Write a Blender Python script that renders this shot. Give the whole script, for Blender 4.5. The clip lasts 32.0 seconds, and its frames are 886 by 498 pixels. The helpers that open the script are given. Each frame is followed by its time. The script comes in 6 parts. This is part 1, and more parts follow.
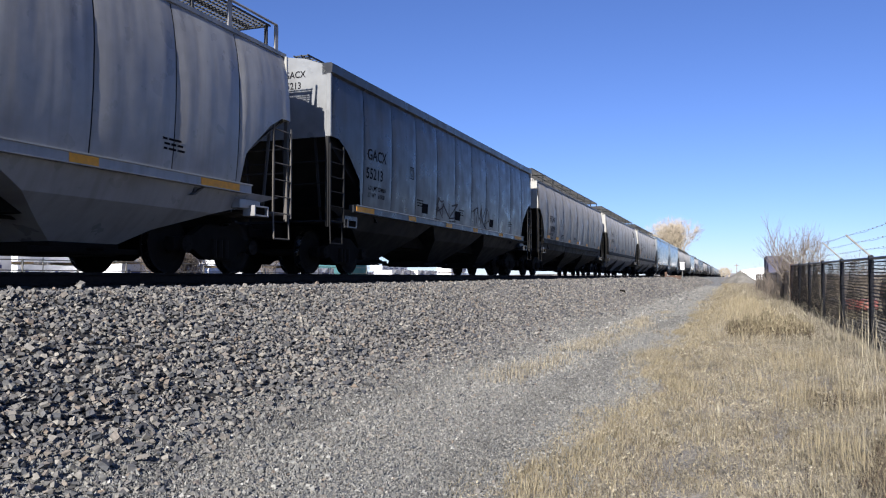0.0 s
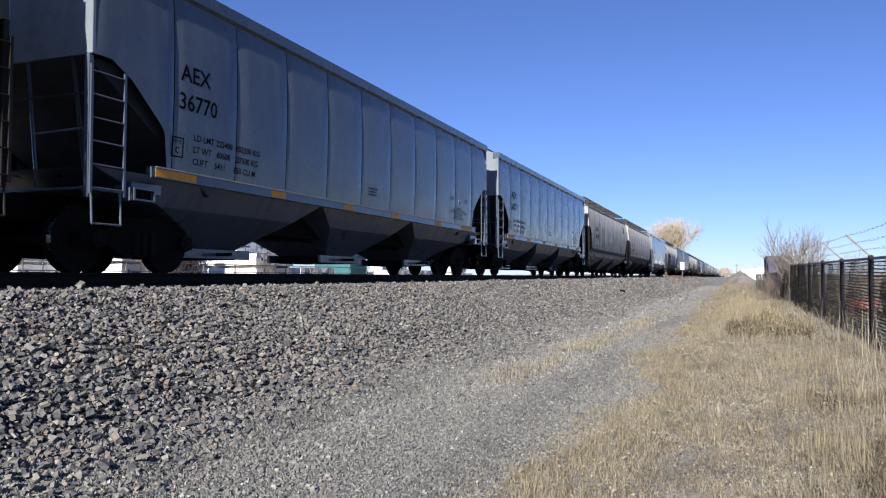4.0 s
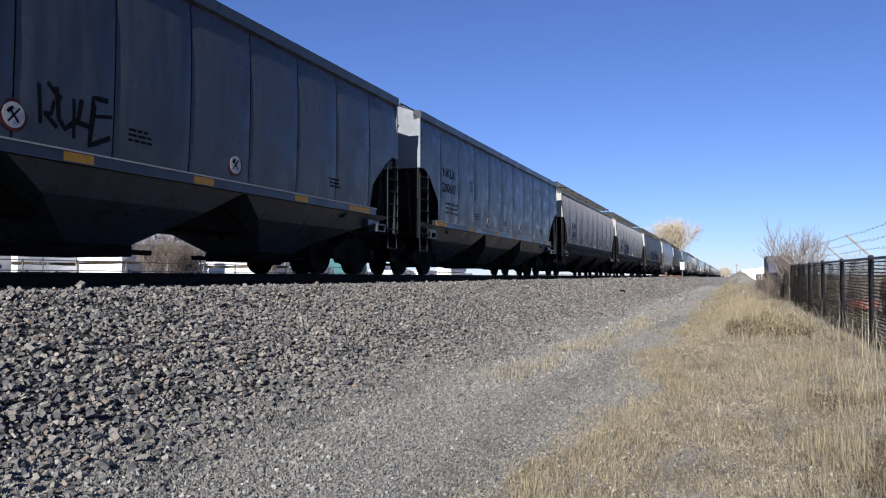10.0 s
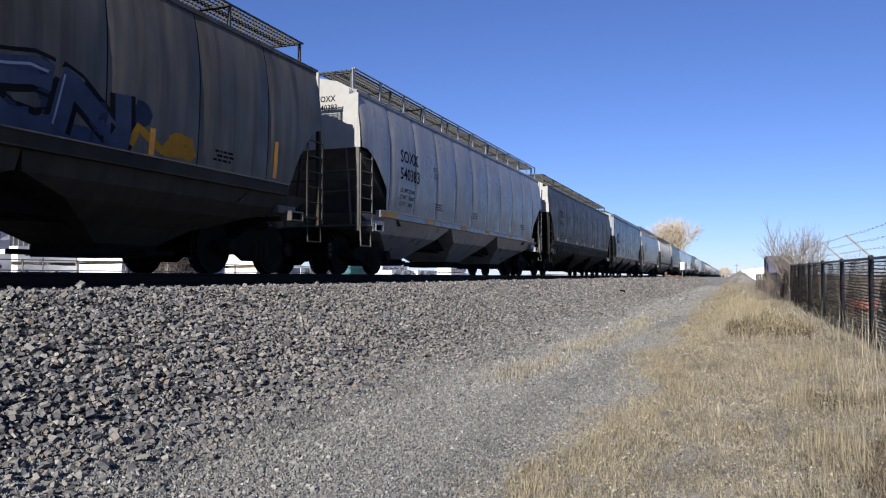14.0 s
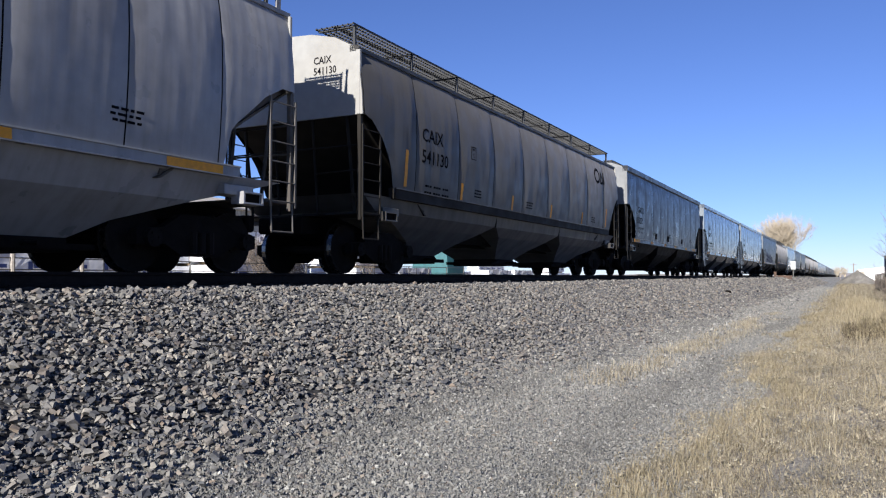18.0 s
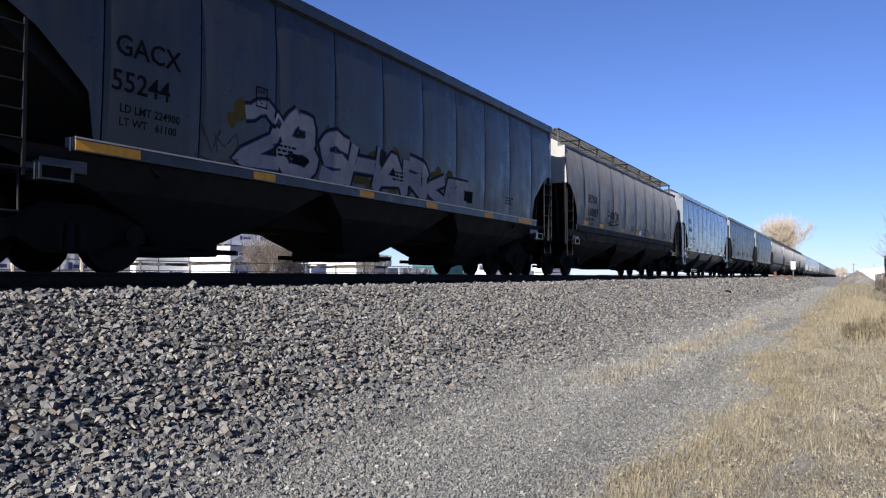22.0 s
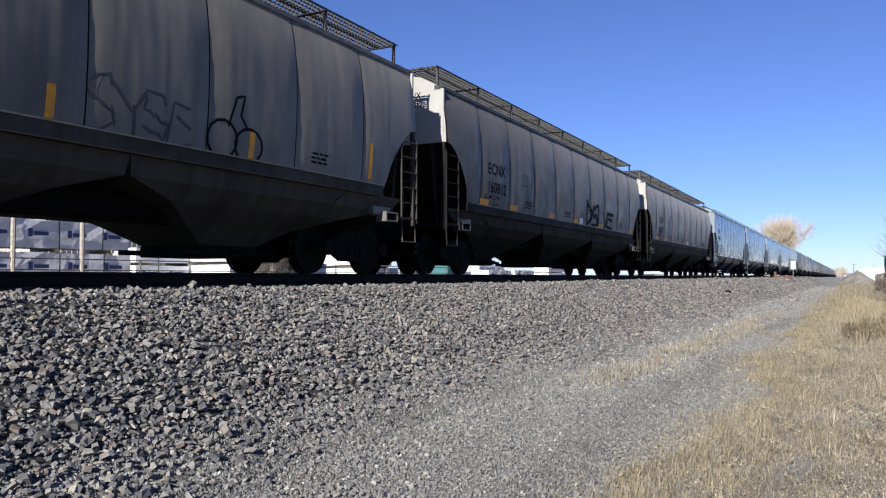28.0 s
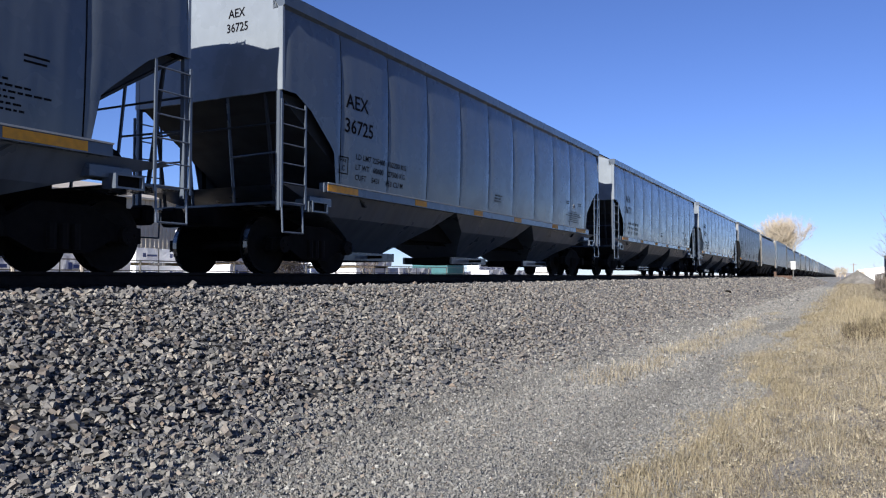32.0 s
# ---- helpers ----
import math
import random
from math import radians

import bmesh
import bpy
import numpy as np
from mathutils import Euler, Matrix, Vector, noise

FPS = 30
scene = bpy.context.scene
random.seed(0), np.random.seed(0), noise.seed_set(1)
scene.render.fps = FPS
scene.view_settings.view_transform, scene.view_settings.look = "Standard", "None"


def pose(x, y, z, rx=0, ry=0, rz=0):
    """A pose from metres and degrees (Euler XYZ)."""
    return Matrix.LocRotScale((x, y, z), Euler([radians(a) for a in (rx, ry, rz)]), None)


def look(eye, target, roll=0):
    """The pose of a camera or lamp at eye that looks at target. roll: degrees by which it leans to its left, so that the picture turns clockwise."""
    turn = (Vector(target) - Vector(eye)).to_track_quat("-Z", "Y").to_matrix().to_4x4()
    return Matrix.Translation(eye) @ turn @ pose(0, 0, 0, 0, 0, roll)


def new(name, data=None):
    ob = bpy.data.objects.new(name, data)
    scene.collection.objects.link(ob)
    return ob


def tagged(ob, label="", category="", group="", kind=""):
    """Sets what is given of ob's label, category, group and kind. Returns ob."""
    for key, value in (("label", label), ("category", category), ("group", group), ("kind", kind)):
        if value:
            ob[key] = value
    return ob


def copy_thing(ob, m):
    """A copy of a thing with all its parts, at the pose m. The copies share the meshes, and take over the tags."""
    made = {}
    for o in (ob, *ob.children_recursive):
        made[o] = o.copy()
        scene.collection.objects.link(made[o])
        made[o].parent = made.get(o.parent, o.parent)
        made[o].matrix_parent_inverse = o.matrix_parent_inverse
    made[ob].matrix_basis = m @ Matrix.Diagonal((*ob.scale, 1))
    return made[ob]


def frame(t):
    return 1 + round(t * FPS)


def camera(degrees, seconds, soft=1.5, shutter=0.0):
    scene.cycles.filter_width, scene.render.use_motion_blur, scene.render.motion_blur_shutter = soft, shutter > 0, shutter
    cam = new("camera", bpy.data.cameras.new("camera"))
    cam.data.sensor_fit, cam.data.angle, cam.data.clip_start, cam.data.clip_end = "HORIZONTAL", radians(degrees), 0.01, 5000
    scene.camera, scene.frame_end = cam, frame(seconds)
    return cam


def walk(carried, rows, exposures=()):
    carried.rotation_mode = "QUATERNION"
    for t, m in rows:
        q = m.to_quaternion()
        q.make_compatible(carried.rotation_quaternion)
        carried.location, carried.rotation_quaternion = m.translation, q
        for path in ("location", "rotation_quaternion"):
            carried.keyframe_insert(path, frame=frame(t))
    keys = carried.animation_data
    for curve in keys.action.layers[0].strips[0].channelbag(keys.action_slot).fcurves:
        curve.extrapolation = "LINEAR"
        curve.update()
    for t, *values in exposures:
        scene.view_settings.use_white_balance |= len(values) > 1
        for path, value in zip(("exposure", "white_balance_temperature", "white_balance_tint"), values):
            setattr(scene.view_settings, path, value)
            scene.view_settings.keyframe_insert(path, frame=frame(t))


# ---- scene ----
# field of view from the lens, eye 1.3 m over the cinder path
EYE = (0.0, 0.0, 1.30)
cam = camera(59.56, 32.0, 1.15, 0.0)


def aim(left, up, roll=0.0):
    """Pose of the camera turned left of the track's line and up, in degrees."""
    a, b = radians(left), radians(up)
    d = Vector((-math.sin(a) * math.cos(b), math.cos(a) * math.cos(b), math.sin(b)))
    return look(EYE, Vector(EYE) + d * 50, roll)


VIEW_A = aim(20.4, 2.05)
VIEW_B = aim(27.56, 2.05)
TURNS = [(16.5, 0.82, 0.53, 0.65), (16.7, 1.08, 0.62, 0.65), (16.9, 1.75, 0.68, 0.62), (17.0, 2.34, 0.71, 0.6), (17.1, 2.24, 0.70, 0.55), (17.3, 0.86, 0.55, 0.35),
         (17.5, 0.33, 0.33, 0.17), (17.7, 0.07, 0.09, 0.05), (18.0, 0.0, 0.0, 0.0)]
walk(cam, [(0.0, VIEW_A), (14.6, VIEW_A), (16.2, aim(27.9, 2.5, 0.55))] + [(t, aim(27.56 + a, 2.05 + b, c)) for t, a, b, c in TURNS] + [(32.0, VIEW_B)],
     # the clip's camera stops down a little now and then
     [(t, 0.97 - e) for t, e in ((0.0, 0.0), (1.0, 0.17), (2.0, 0.17), (3.0, 0.02), (4.0, 0.06), (6.0, 0.17), (7.0, 0.17), (8.0, 0.02), (9.0, 0.02), (10.0, 0.17), (14.0, 0.17), (15.5, 0.1), (17.0, 0.04), (32.0, 0.04))])

# ---- world, sun, exposure ----
SUN_EL, SUN_AZ = 24.5, 3.0          # height, and turn to the right of straight behind the line
world = bpy.data.worlds.new("sky")
scene.world = world
world.use_nodes = True
wn = world.node_tree.nodes
sky = wn.new("ShaderNodeTexSky")
sky.sky_type = "NISHITA"
sky.sun_disc = False
sky.sun_elevation = radians(SUN_EL)
sky.sun_rotation = radians(180 - SUN_AZ)
sky.altitude = 1500
sky.air_density, sky.dust_density, sky.ozone_density = 1.0, 0.0, 3.0
deep = wn.new("ShaderNodeMix")          # clear high-plains air: a deeper blue
deep.data_type, deep.blend_type = "RGBA", "MULTIPLY"
deep.inputs[0].default_value = 1.0
deep.inputs[7].default_value = (0.79, 0.90, 1.38, 1)
world.node_tree.links.new(sky.outputs[0], deep.inputs[6])
world.node_tree.links.new(deep.outputs[2], wn["Background"].inputs[0])
wn["Background"].inputs[1].default_value = 0.050
sun_to = Vector((math.sin(radians(SUN_AZ)) * math.cos(radians(SUN_EL)), -math.cos(radians(SUN_AZ)) * math.cos(radians(SUN_EL)), math.sin(radians(SUN_EL))))
sun = new("sun", bpy.data.lights.new("sun", "SUN"))
sun.data.energy, sun.data.angle, sun.data.color = 5.0, radians(0.53), (1.0, 0.96, 0.91)
sun.matrix_basis = look(sun_to * 60, (0, 0, 0))
scene.view_settings.exposure = 0.97

# ---- materials ----
MATS = {}


def mat(name, color, rough=0.6, metal=0.0, grain=0.0, scale=8.0, stain=0.0, stain_scale=0.6, stain_color=None,
        bump=0.0, bump_scale=60.0, streak=0.0, own=False, rnd=0.0, island=0.0, coat=0.0, glow=0.0, spec=0.5, dent=0.0, squeeze=(1, 1, 1), dust=0.0):
    """A procedural surface: grain and stains at two scales, streaks that run down, bump. own: tinted by the object's colour."""
    if name in MATS:
        return MATS[name]
    m = bpy.data.materials.new(name)
    m.use_nodes = True
    nt = m.node_tree
    N, K = nt.nodes, nt.links
    b = N["Principled BSDF"]
    b.inputs["Roughness"].default_value = rough
    b.inputs["Metallic"].default_value = metal
    b.inputs["Coat Weight"].default_value = coat
    b.inputs["Coat Roughness"].default_value = 0.12
    b.inputs["Specular IOR Level"].default_value = spec
    b.inputs["Sheen Weight"].default_value = dust
    b.inputs["Sheen Roughness"].default_value = 0.45
    b.inputs["Sheen Tint"].default_value = (1.0, 0.95, 0.9, 1)
    tc = N.new("ShaderNodeTexCoord")
    mp = N.new("ShaderNodeMapping")
    mp.inputs["Scale"].default_value = squeeze
    K.new(tc.outputs["Object"], mp.inputs[0])
    vec = mp.outputs[0]
    if own:                             # no two sheets weather alike
        oi0 = N.new("ShaderNodeObjectInfo")
        off = N.new("ShaderNodeVectorMath")
        off.operation = "SCALE"
        off.inputs[0].default_value = (31, 47, 19)
        K.new(oi0.outputs["Random"], off.inputs["Scale"])
        add = N.new("ShaderNodeVectorMath")
        K.new(vec, add.inputs[0])
        K.new(off.outputs[0], add.inputs[1])
        vec = add.outputs[0]
    rgb = N.new("ShaderNodeRGB")
    rgb.outputs[0].default_value = (*color, 1)
    col = rgb.outputs[0]

    def mixed(kind, fac, a, c):
        x = N.new("ShaderNodeMix")
        x.data_type, x.blend_type = "RGBA", kind
        for sock, v in ((x.inputs[0], fac), (x.inputs[6], a), (x.inputs[7], c)):
            if isinstance(v, (int, float)):
                sock.default_value = v
            elif isinstance(v, tuple):
                sock.default_value = (*v, 1)
            else:
                K.new(v, sock)
        return x.outputs[2]

    def noise_tex(s, detail=4, vector=None):
        t = N.new("ShaderNodeTexNoise")
        t.inputs["Scale"].default_value = s
        t.inputs["Detail"].default_value = detail
        K.new(vector or vec, t.inputs["Vector"])
        return t.outputs["Fac"]

    def ramp(v, lo, hi, a=0.0, c=1.0):
        r = N.new("ShaderNodeMapRange")
        for i, q in enumerate((lo, hi, a, c)):
            r.inputs[i + 1].default_value = q
        K.new(v, r.inputs[0])
        return r.outputs[0]

    def grey(v):
        c = N.new("ShaderNodeCombineColor")
        for i in range(3):
            K.new(v, c.inputs[i])
        return c.outputs[0]

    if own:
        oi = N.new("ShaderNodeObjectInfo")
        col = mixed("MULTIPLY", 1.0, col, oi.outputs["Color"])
    if rnd or island:
        if island:
            src = N.new("ShaderNodeNewGeometry").outputs["Random Per Island"]
        else:
            src = N.new("ShaderNodeObjectInfo").outputs["Random"]
        col = mixed("MULTIPLY", 1.0, col, grey(ramp(src, 0, 1, 1 - (rnd or island), 1 + (rnd or island))))
    if grain:
        col = mixed("MULTIPLY", 1.0, col, grey(ramp(noise_tex(scale, 6), 0.3, 0.7, 1 - grain, 1 + grain)))
    if streak:
        mp2 = N.new("ShaderNodeMapping")
        mp2.inputs["Scale"].default_value = (1, 3.2, 0.22)
        K.new(vec, mp2.inputs[0])
        col = mixed("MULTIPLY" if own else "MIX", ramp(noise_tex(1.6, 7, mp2.outputs[0]), 0.46, 0.78, 0, streak), col, stain_color or (0.09, 0.07, 0.055))
    if stain:
        col = mixed("MULTIPLY" if own else "MIX", ramp(noise_tex(stain_scale, 5), 0.48, 0.72, 0, stain), col, stain_color or (0.10, 0.08, 0.06))
    K.new(col, b.inputs["Base Color"])
    if grain or stain:
        K.new(ramp(noise_tex(scale * 0.5, 4), 0.3, 0.7, max(0.02, rough - 0.1), min(1, rough + 0.12)), b.inputs["Roughness"])
    if bump:
        bp = N.new("ShaderNodeBump")
        bp.inputs["Strength"].default_value = bump
        bp.inputs["Distance"].default_value = 0.02
        K.new(noise_tex(bump_scale, 5), bp.inputs["Height"])
        K.new(bp.outputs[0], b.inputs["Normal"])
        if dent:                        # shallow dents and ripples of the sheet
            mp3 = N.new("ShaderNodeMapping")
            mp3.inputs["Scale"].default_value = (1, 2.6, 0.55)
            K.new(vec, mp3.inputs[0])
            bd = N.new("ShaderNodeBump")
            bd.inputs["Strength"].default_value = 1.0
            bd.inputs["Distance"].default_value = dent
            K.new(noise_tex(0.6, 2, mp3.outputs[0]), bd.inputs["Height"])
            K.new(bd.outputs[0], bp.inputs["Normal"])
    if glow:
        b.inputs["Emission Color"].default_value = (*color, 1)
        b.inputs["Emission Strength"].default_value = glow
    MATS[name] = m
    return m


PAINT = mat("hopper_paint", (1, 1, 1), 0.34, 0, 0.08, 5, 0.4, 0.5, (0.5, 0.45, 0.4), 0.04, 40, 0.55, own=True, spec=0.34, dent=0.035)
DUSTY = mat("dusty_hopper_paint", (1, 1, 1), 0.46, 0, 0.08, 5, 0.4, 0.5, (0.5, 0.45, 0.4), 0.04, 40, 0.55, own=True, spec=0.3, dent=0.035, dust=0.16)
SOOTY = mat("sooty_hopper_paint", (1, 1, 1), 0.5, 0, 0.09, 5, 0.5, 0.5, (0.3, 0.27, 0.24), 0.04, 40, 0.95, own=True, spec=0.35, dent=0.03)
GLOSS = mat("glossy_hopper_paint", (1, 1, 1), 0.26, 0, 0.05, 4, 0.3, 0.4, (0.6, 0.6, 0.62), 0.015, 30, 0.35, own=True, coat=0.5, spec=0.15, dent=0.017)
# dirty body paint, darkened for the shade under and between the wagons
SHADED_GRIME = mat("grimy_paint", (0.42, 0.39, 0.35), 0.7, 0, 0.15, 6, 0.7, 0.8, (0.25, 0.22, 0.19), 0.1, 40, 0.5, own=True, spec=0.2)
# pale end paint, raised further for the sun on ends and sill lips
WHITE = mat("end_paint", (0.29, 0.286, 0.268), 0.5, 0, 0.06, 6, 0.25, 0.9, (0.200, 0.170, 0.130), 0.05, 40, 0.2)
# grimy steel, blackened further: the shade under the wagons is painted in
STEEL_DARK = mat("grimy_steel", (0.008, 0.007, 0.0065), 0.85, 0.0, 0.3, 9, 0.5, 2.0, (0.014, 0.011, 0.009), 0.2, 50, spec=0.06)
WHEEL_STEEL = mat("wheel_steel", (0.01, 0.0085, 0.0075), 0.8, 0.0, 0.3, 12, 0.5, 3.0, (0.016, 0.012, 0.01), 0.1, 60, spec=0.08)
TREAD = mat("polished_tread", (0.2, 0.19, 0.18), 0.25, 1.0, 0.1, 20)
GALV = mat("galvanised_grating", (0.035, 0.036, 0.038), 0.6, 0.3, 0.15, 12, 0.3, 3, (0.02, 0.018, 0.016))
LETTER = mat("black_lettering", (0.006, 0.006, 0.008), 0.9, 0, 0.2, 20, spec=0.03)
YELLOW = mat("yellow_reflector", (0.66, 0.270, 0.004), 0.55, 0, 0.15, 14, 0.1, 3, (0.300, 0.150, 0.030))
PLACARD = mat("white_placard", (0.8, 0.8, 0.78), 0.5, 0, 0.05, 20)
RAIL_RUST = mat("rusty_rail", (0.02, 0.014, 0.011), 0.85, 0.0, 0.3, 14, 0.4, 3, (0.012, 0.009, 0.008), 0.2, 70, spec=0.15)
RAIL_TOP = mat("worn_railhead", (0.5, 0.49, 0.47), 0.22, 1.0, 0.08, 30)
TIE = mat("creosoted_tie", (0.045, 0.036, 0.03), 0.85, 0, 0.3, 14, 0.4, 3, (0.09, 0.08, 0.07), 0.4, 60, squeeze=(1, 6, 6))


def stony(name, colors, size, strength, patch=0.3):
    """Broken stone: cells of several colours with relief at the stones' own size."""
    m = bpy.data.materials.new(name)
    m.use_nodes = True
    N, K = m.node_tree.nodes, m.node_tree.links
    b = N["Principled BSDF"]
    b.inputs["Roughness"].default_value = 0.9
    tc = N.new("ShaderNodeTexCoord")
    v = N.new("ShaderNodeTexVoronoi")
    v.inputs["Scale"].default_value = 1 / size
    K.new(tc.outputs["Object"], v.inputs["Vector"])
    sep = N.new("ShaderNodeSeparateColor")
    K.new(v.outputs["Color"], sep.inputs[0])
    r = N.new("ShaderNodeValToRGB")
    r.color_ramp.interpolation = "CONSTANT"
    els = r.color_ramp.elements
    while len(els) < len(colors):
        els.new(0.5)
    for i, c in enumerate(colors):
        els[i].position = i / len(colors)
        els[i].color = (*c, 1)
    K.new(sep.outputs[0], r.inputs[0])
    n = N.new("ShaderNodeTexNoise")
    n.inputs["Scale"].default_value = 0.8
    n.inputs["Detail"].default_value = 8
    K.new(tc.outputs["Object"], n.inputs["Vector"])
    mr = N.new("ShaderNodeMapRange")
    for i, q in enumerate((0.3, 0.7, 1 - patch, 1 + patch)):
        mr.inputs[i + 1].default_value = q
    K.new(n.outputs["Fac"], mr.inputs[0])
    cc = N.new("ShaderNodeCombineColor")
    for i in range(3):
        K.new(mr.outputs[0], cc.inputs[i])
    x = N.new("ShaderNodeMix")
    x.data_type, x.blend_type = "RGBA", "MULTIPLY"
    x.inputs[0].default_value = 1
    K.new(r.outputs[0], x.inputs[6])
    K.new(cc.outputs[0], x.inputs[7])
    K.new(x.outputs[2], b.inputs["Base Color"])
    bp = N.new("ShaderNodeBump")
    bp.inputs["Strength"].default_value = strength
    bp.inputs["Distance"].default_value = size * 0.5
    bp.invert = True
    K.new(v.outputs["Distance"], bp.inputs["Height"])
    K.new(bp.outputs[0], b.inputs["Normal"])
    return m


# nearly black: the shade between the stones is painted into the bed
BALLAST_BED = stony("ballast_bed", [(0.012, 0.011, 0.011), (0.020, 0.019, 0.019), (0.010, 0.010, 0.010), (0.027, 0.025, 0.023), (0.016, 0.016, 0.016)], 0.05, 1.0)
CINDER = stony("cinder_path", [(0.167, 0.162, 0.147), (0.227, 0.223, 0.201), (0.129, 0.128, 0.121), (0.289, 0.279, 0.248), (0.190, 0.187, 0.172)], 0.018, 0.7, 0.18)
EARTH = stony("dry_earth", [(0.184, 0.171, 0.151), (0.236, 0.218, 0.190), (0.138, 0.130, 0.118), (0.282, 0.260, 0.224)], 0.02, 0.5, 0.3)
STRAWBED = stony("straw_mat", [(0.223, 0.180, 0.105), (0.273, 0.223, 0.130), (0.174, 0.136, 0.081), (0.310, 0.260, 0.161)], 0.05, 0.9, 0.35)
YARD = stony("yard_dirt", [(0.204, 0.180, 0.150), (0.228, 0.204, 0.174), (0.180, 0.162, 0.138)], 0.05, 0.4, 0.2)

# ---- mesh helpers ----


def part(name, bm, material, parent=None, label="", m=None, smooth=False):
    """Links a bmesh as one mesh object under a thing or a part."""
    me = bpy.data.meshes.new(name)
    bm.normal_update()
    bm.to_mesh(me)
    bm.free()
    for p in (material if isinstance(material, (list, tuple)) else [material]):
        me.materials.append(p)
    if smooth:
        me.polygons.foreach_set("use_smooth", [True] * len(me.polygons))
    ob = new(name, me)
    if parent is not None:
        ob.parent = parent
    if m is not None:
        ob.matrix_basis = m
    if label:
        ob["label"] = label
    return ob


def again(ob, m, parent=None, name=None):
    """Another object on the same mesh."""
    o = new(name or ob.name.split(".")[0], ob.data)
    o.parent = parent if parent is not None else ob.parent
    o.matrix_basis = m
    if "label" in ob:
        o["label"] = ob["label"]
    return o


def thing(name, label, category, group="", kind="", m=None):
    e = new(name)
    e.empty_display_size = 0.3
    if m is not None:
        e.matrix_basis = m
    return tagged(e, label, category, group, kind)


def box(bm, x0, x1, y0, y1, z0, z1, bevel=0.0, m=None, idx=0):
    """A block; bevel cuts its edges with a small chamfer."""
    x0, x1, y0, y1, z0, z1 = min(x0, x1), max(x0, x1), min(y0, y1), max(y0, y1), min(z0, z1), max(z0, z1)
    c = min(bevel, (x1 - x0) * 0.4, (y1 - y0) * 0.4, (z1 - z0) * 0.4)
    key = {}

    def vert(p):
        if p not in key:
            key[p] = bm.verts.new(m @ Vector(p) if m is not None else p)
        return key[p]
    lo, hi = (x0, y0, z0), (x1, y1, z1)
    fs = []

    def face(ps, out):
        ps = [Vector(p) for p in ps]
        nn = (ps[1] - ps[0]).cross(ps[2] - ps[1])
        if nn.dot(Vector(out)) < 0:
            ps.reverse()
        fs.append(bm.faces.new([vert(tuple(p)) for p in ps]))

    def corner(sg, ax):
        """The corner point on the face across axis ax."""
        return tuple((hi[i] if sg[i] > 0 else lo[i]) - (0 if i == ax else sg[i] * c) for i in range(3))
    for ax in range(3):
        i, j = [k for k in range(3) if k != ax]
        for s in (-1, 1):
            ps = []
            for a, b in ((-1, -1), (1, -1), (1, 1), (-1, 1)):
                sg = [0, 0, 0]
                sg[ax], sg[i], sg[j] = s, a, b
                ps.append(corner(sg, ax))
            out = [0, 0, 0]
            out[ax] = s
            face(ps, out)
    if c:
        for ax in range(3):
            i, j = [k for k in range(3) if k != ax]
            for a in (-1, 1):
                for b in (-1, 1):
                    sg0, sg1 = [0, 0, 0], [0, 0, 0]
                    sg0[ax], sg0[i], sg0[j] = -1, a, b
                    sg1[ax], sg1[i], sg1[j] = 1, a, b
                    out = [0, 0, 0]
                    out[i], out[j] = a, b
                    face([corner(sg0, i), corner(sg1, i), corner(sg1, j), corner(sg0, j)], out)
        for a in (-1, 1):
            for b in (-1, 1):
                for d in (-1, 1):
                    sg = [a, b, d]
                    face([corner(sg, 0), corner(sg, 1), corner(sg, 2)], sg)
    for f in fs:
        f.material_index = idx
    return bm


def rod(bm, a, b, r, n=8, r2=None, idx=0):
    """A round bar from a to b."""
    a, b = Vector(a), Vector(b)
    d = (b - a).normalized()
    u = d.cross(Vector((0, 0, 1)) if abs(d.z) < 0.9 else Vector((1, 0, 0))).normalized()
    w = d.cross(u)
    r2 = r if r2 is None else r2
    rings = []
    for p, q in ((a, r), (b, r2)):
        rings.append([bm.verts.new(p + (u * math.cos(i * math.tau / n) + w * math.sin(i * math.tau / n)) * q) for i in range(n)])
    fs = [bm.faces.new(rings[0][::-1]), bm.faces.new(rings[1])]
    for i in range(n):
        j = (i + 1) % n
        fs.append(bm.faces.new((rings[0][i], rings[0][j], rings[1][j], rings[1][i])))
    for f in fs:
        f.material_index = idx
    return bm


def prism(bm, poly, x0, x1, axis="x", idx=0):
    """A flat outline pulled along an axis. poly: (y, z) for x, (x, z) for y, (x, y) for z."""
    def at(p, q):
        return {"x": (q, p[0], p[1]), "y": (p[0], q, p[1]), "z": (p[0], p[1], q)}[axis]
    a = [bm.verts.new(at(p, x0)) for p in poly]
    b = [bm.verts.new(at(p, x1)) for p in poly]
    n = len(poly)
    fs = [bm.faces.new(a), bm.faces.new(b[::-1])]
    for i in range(n):
        fs.append(bm.faces.new((a[i], b[i], b[(i + 1) % n], a[(i + 1) % n])))
    for f in fs:
        f.material_index = idx
    bmesh.ops.recalc_face_normals(bm, faces=fs)
    return bm


def lofted(bm, rings, closed=True, caps=True):
    vs = [[bm.verts.new(p) for p in r] for r in rings]
    n = len(rings[0])
    fs = []
    for a, b in zip(vs, vs[1:]):
        for i in range(n if closed else n - 1):
            j = (i + 1) % n
            fs.append(bm.faces.new((a[i], a[j], b[j], b[i])))
    if caps and closed:
        fs += [bm.faces.new(vs[0][::-1]), bm.faces.new(vs[-1])]
    bmesh.ops.recalc_face_normals(bm, faces=fs)
    return bm


B = bmesh.new

# ---- ground ----
TRACK_X, RAIL_Z = -9.2, 1.36


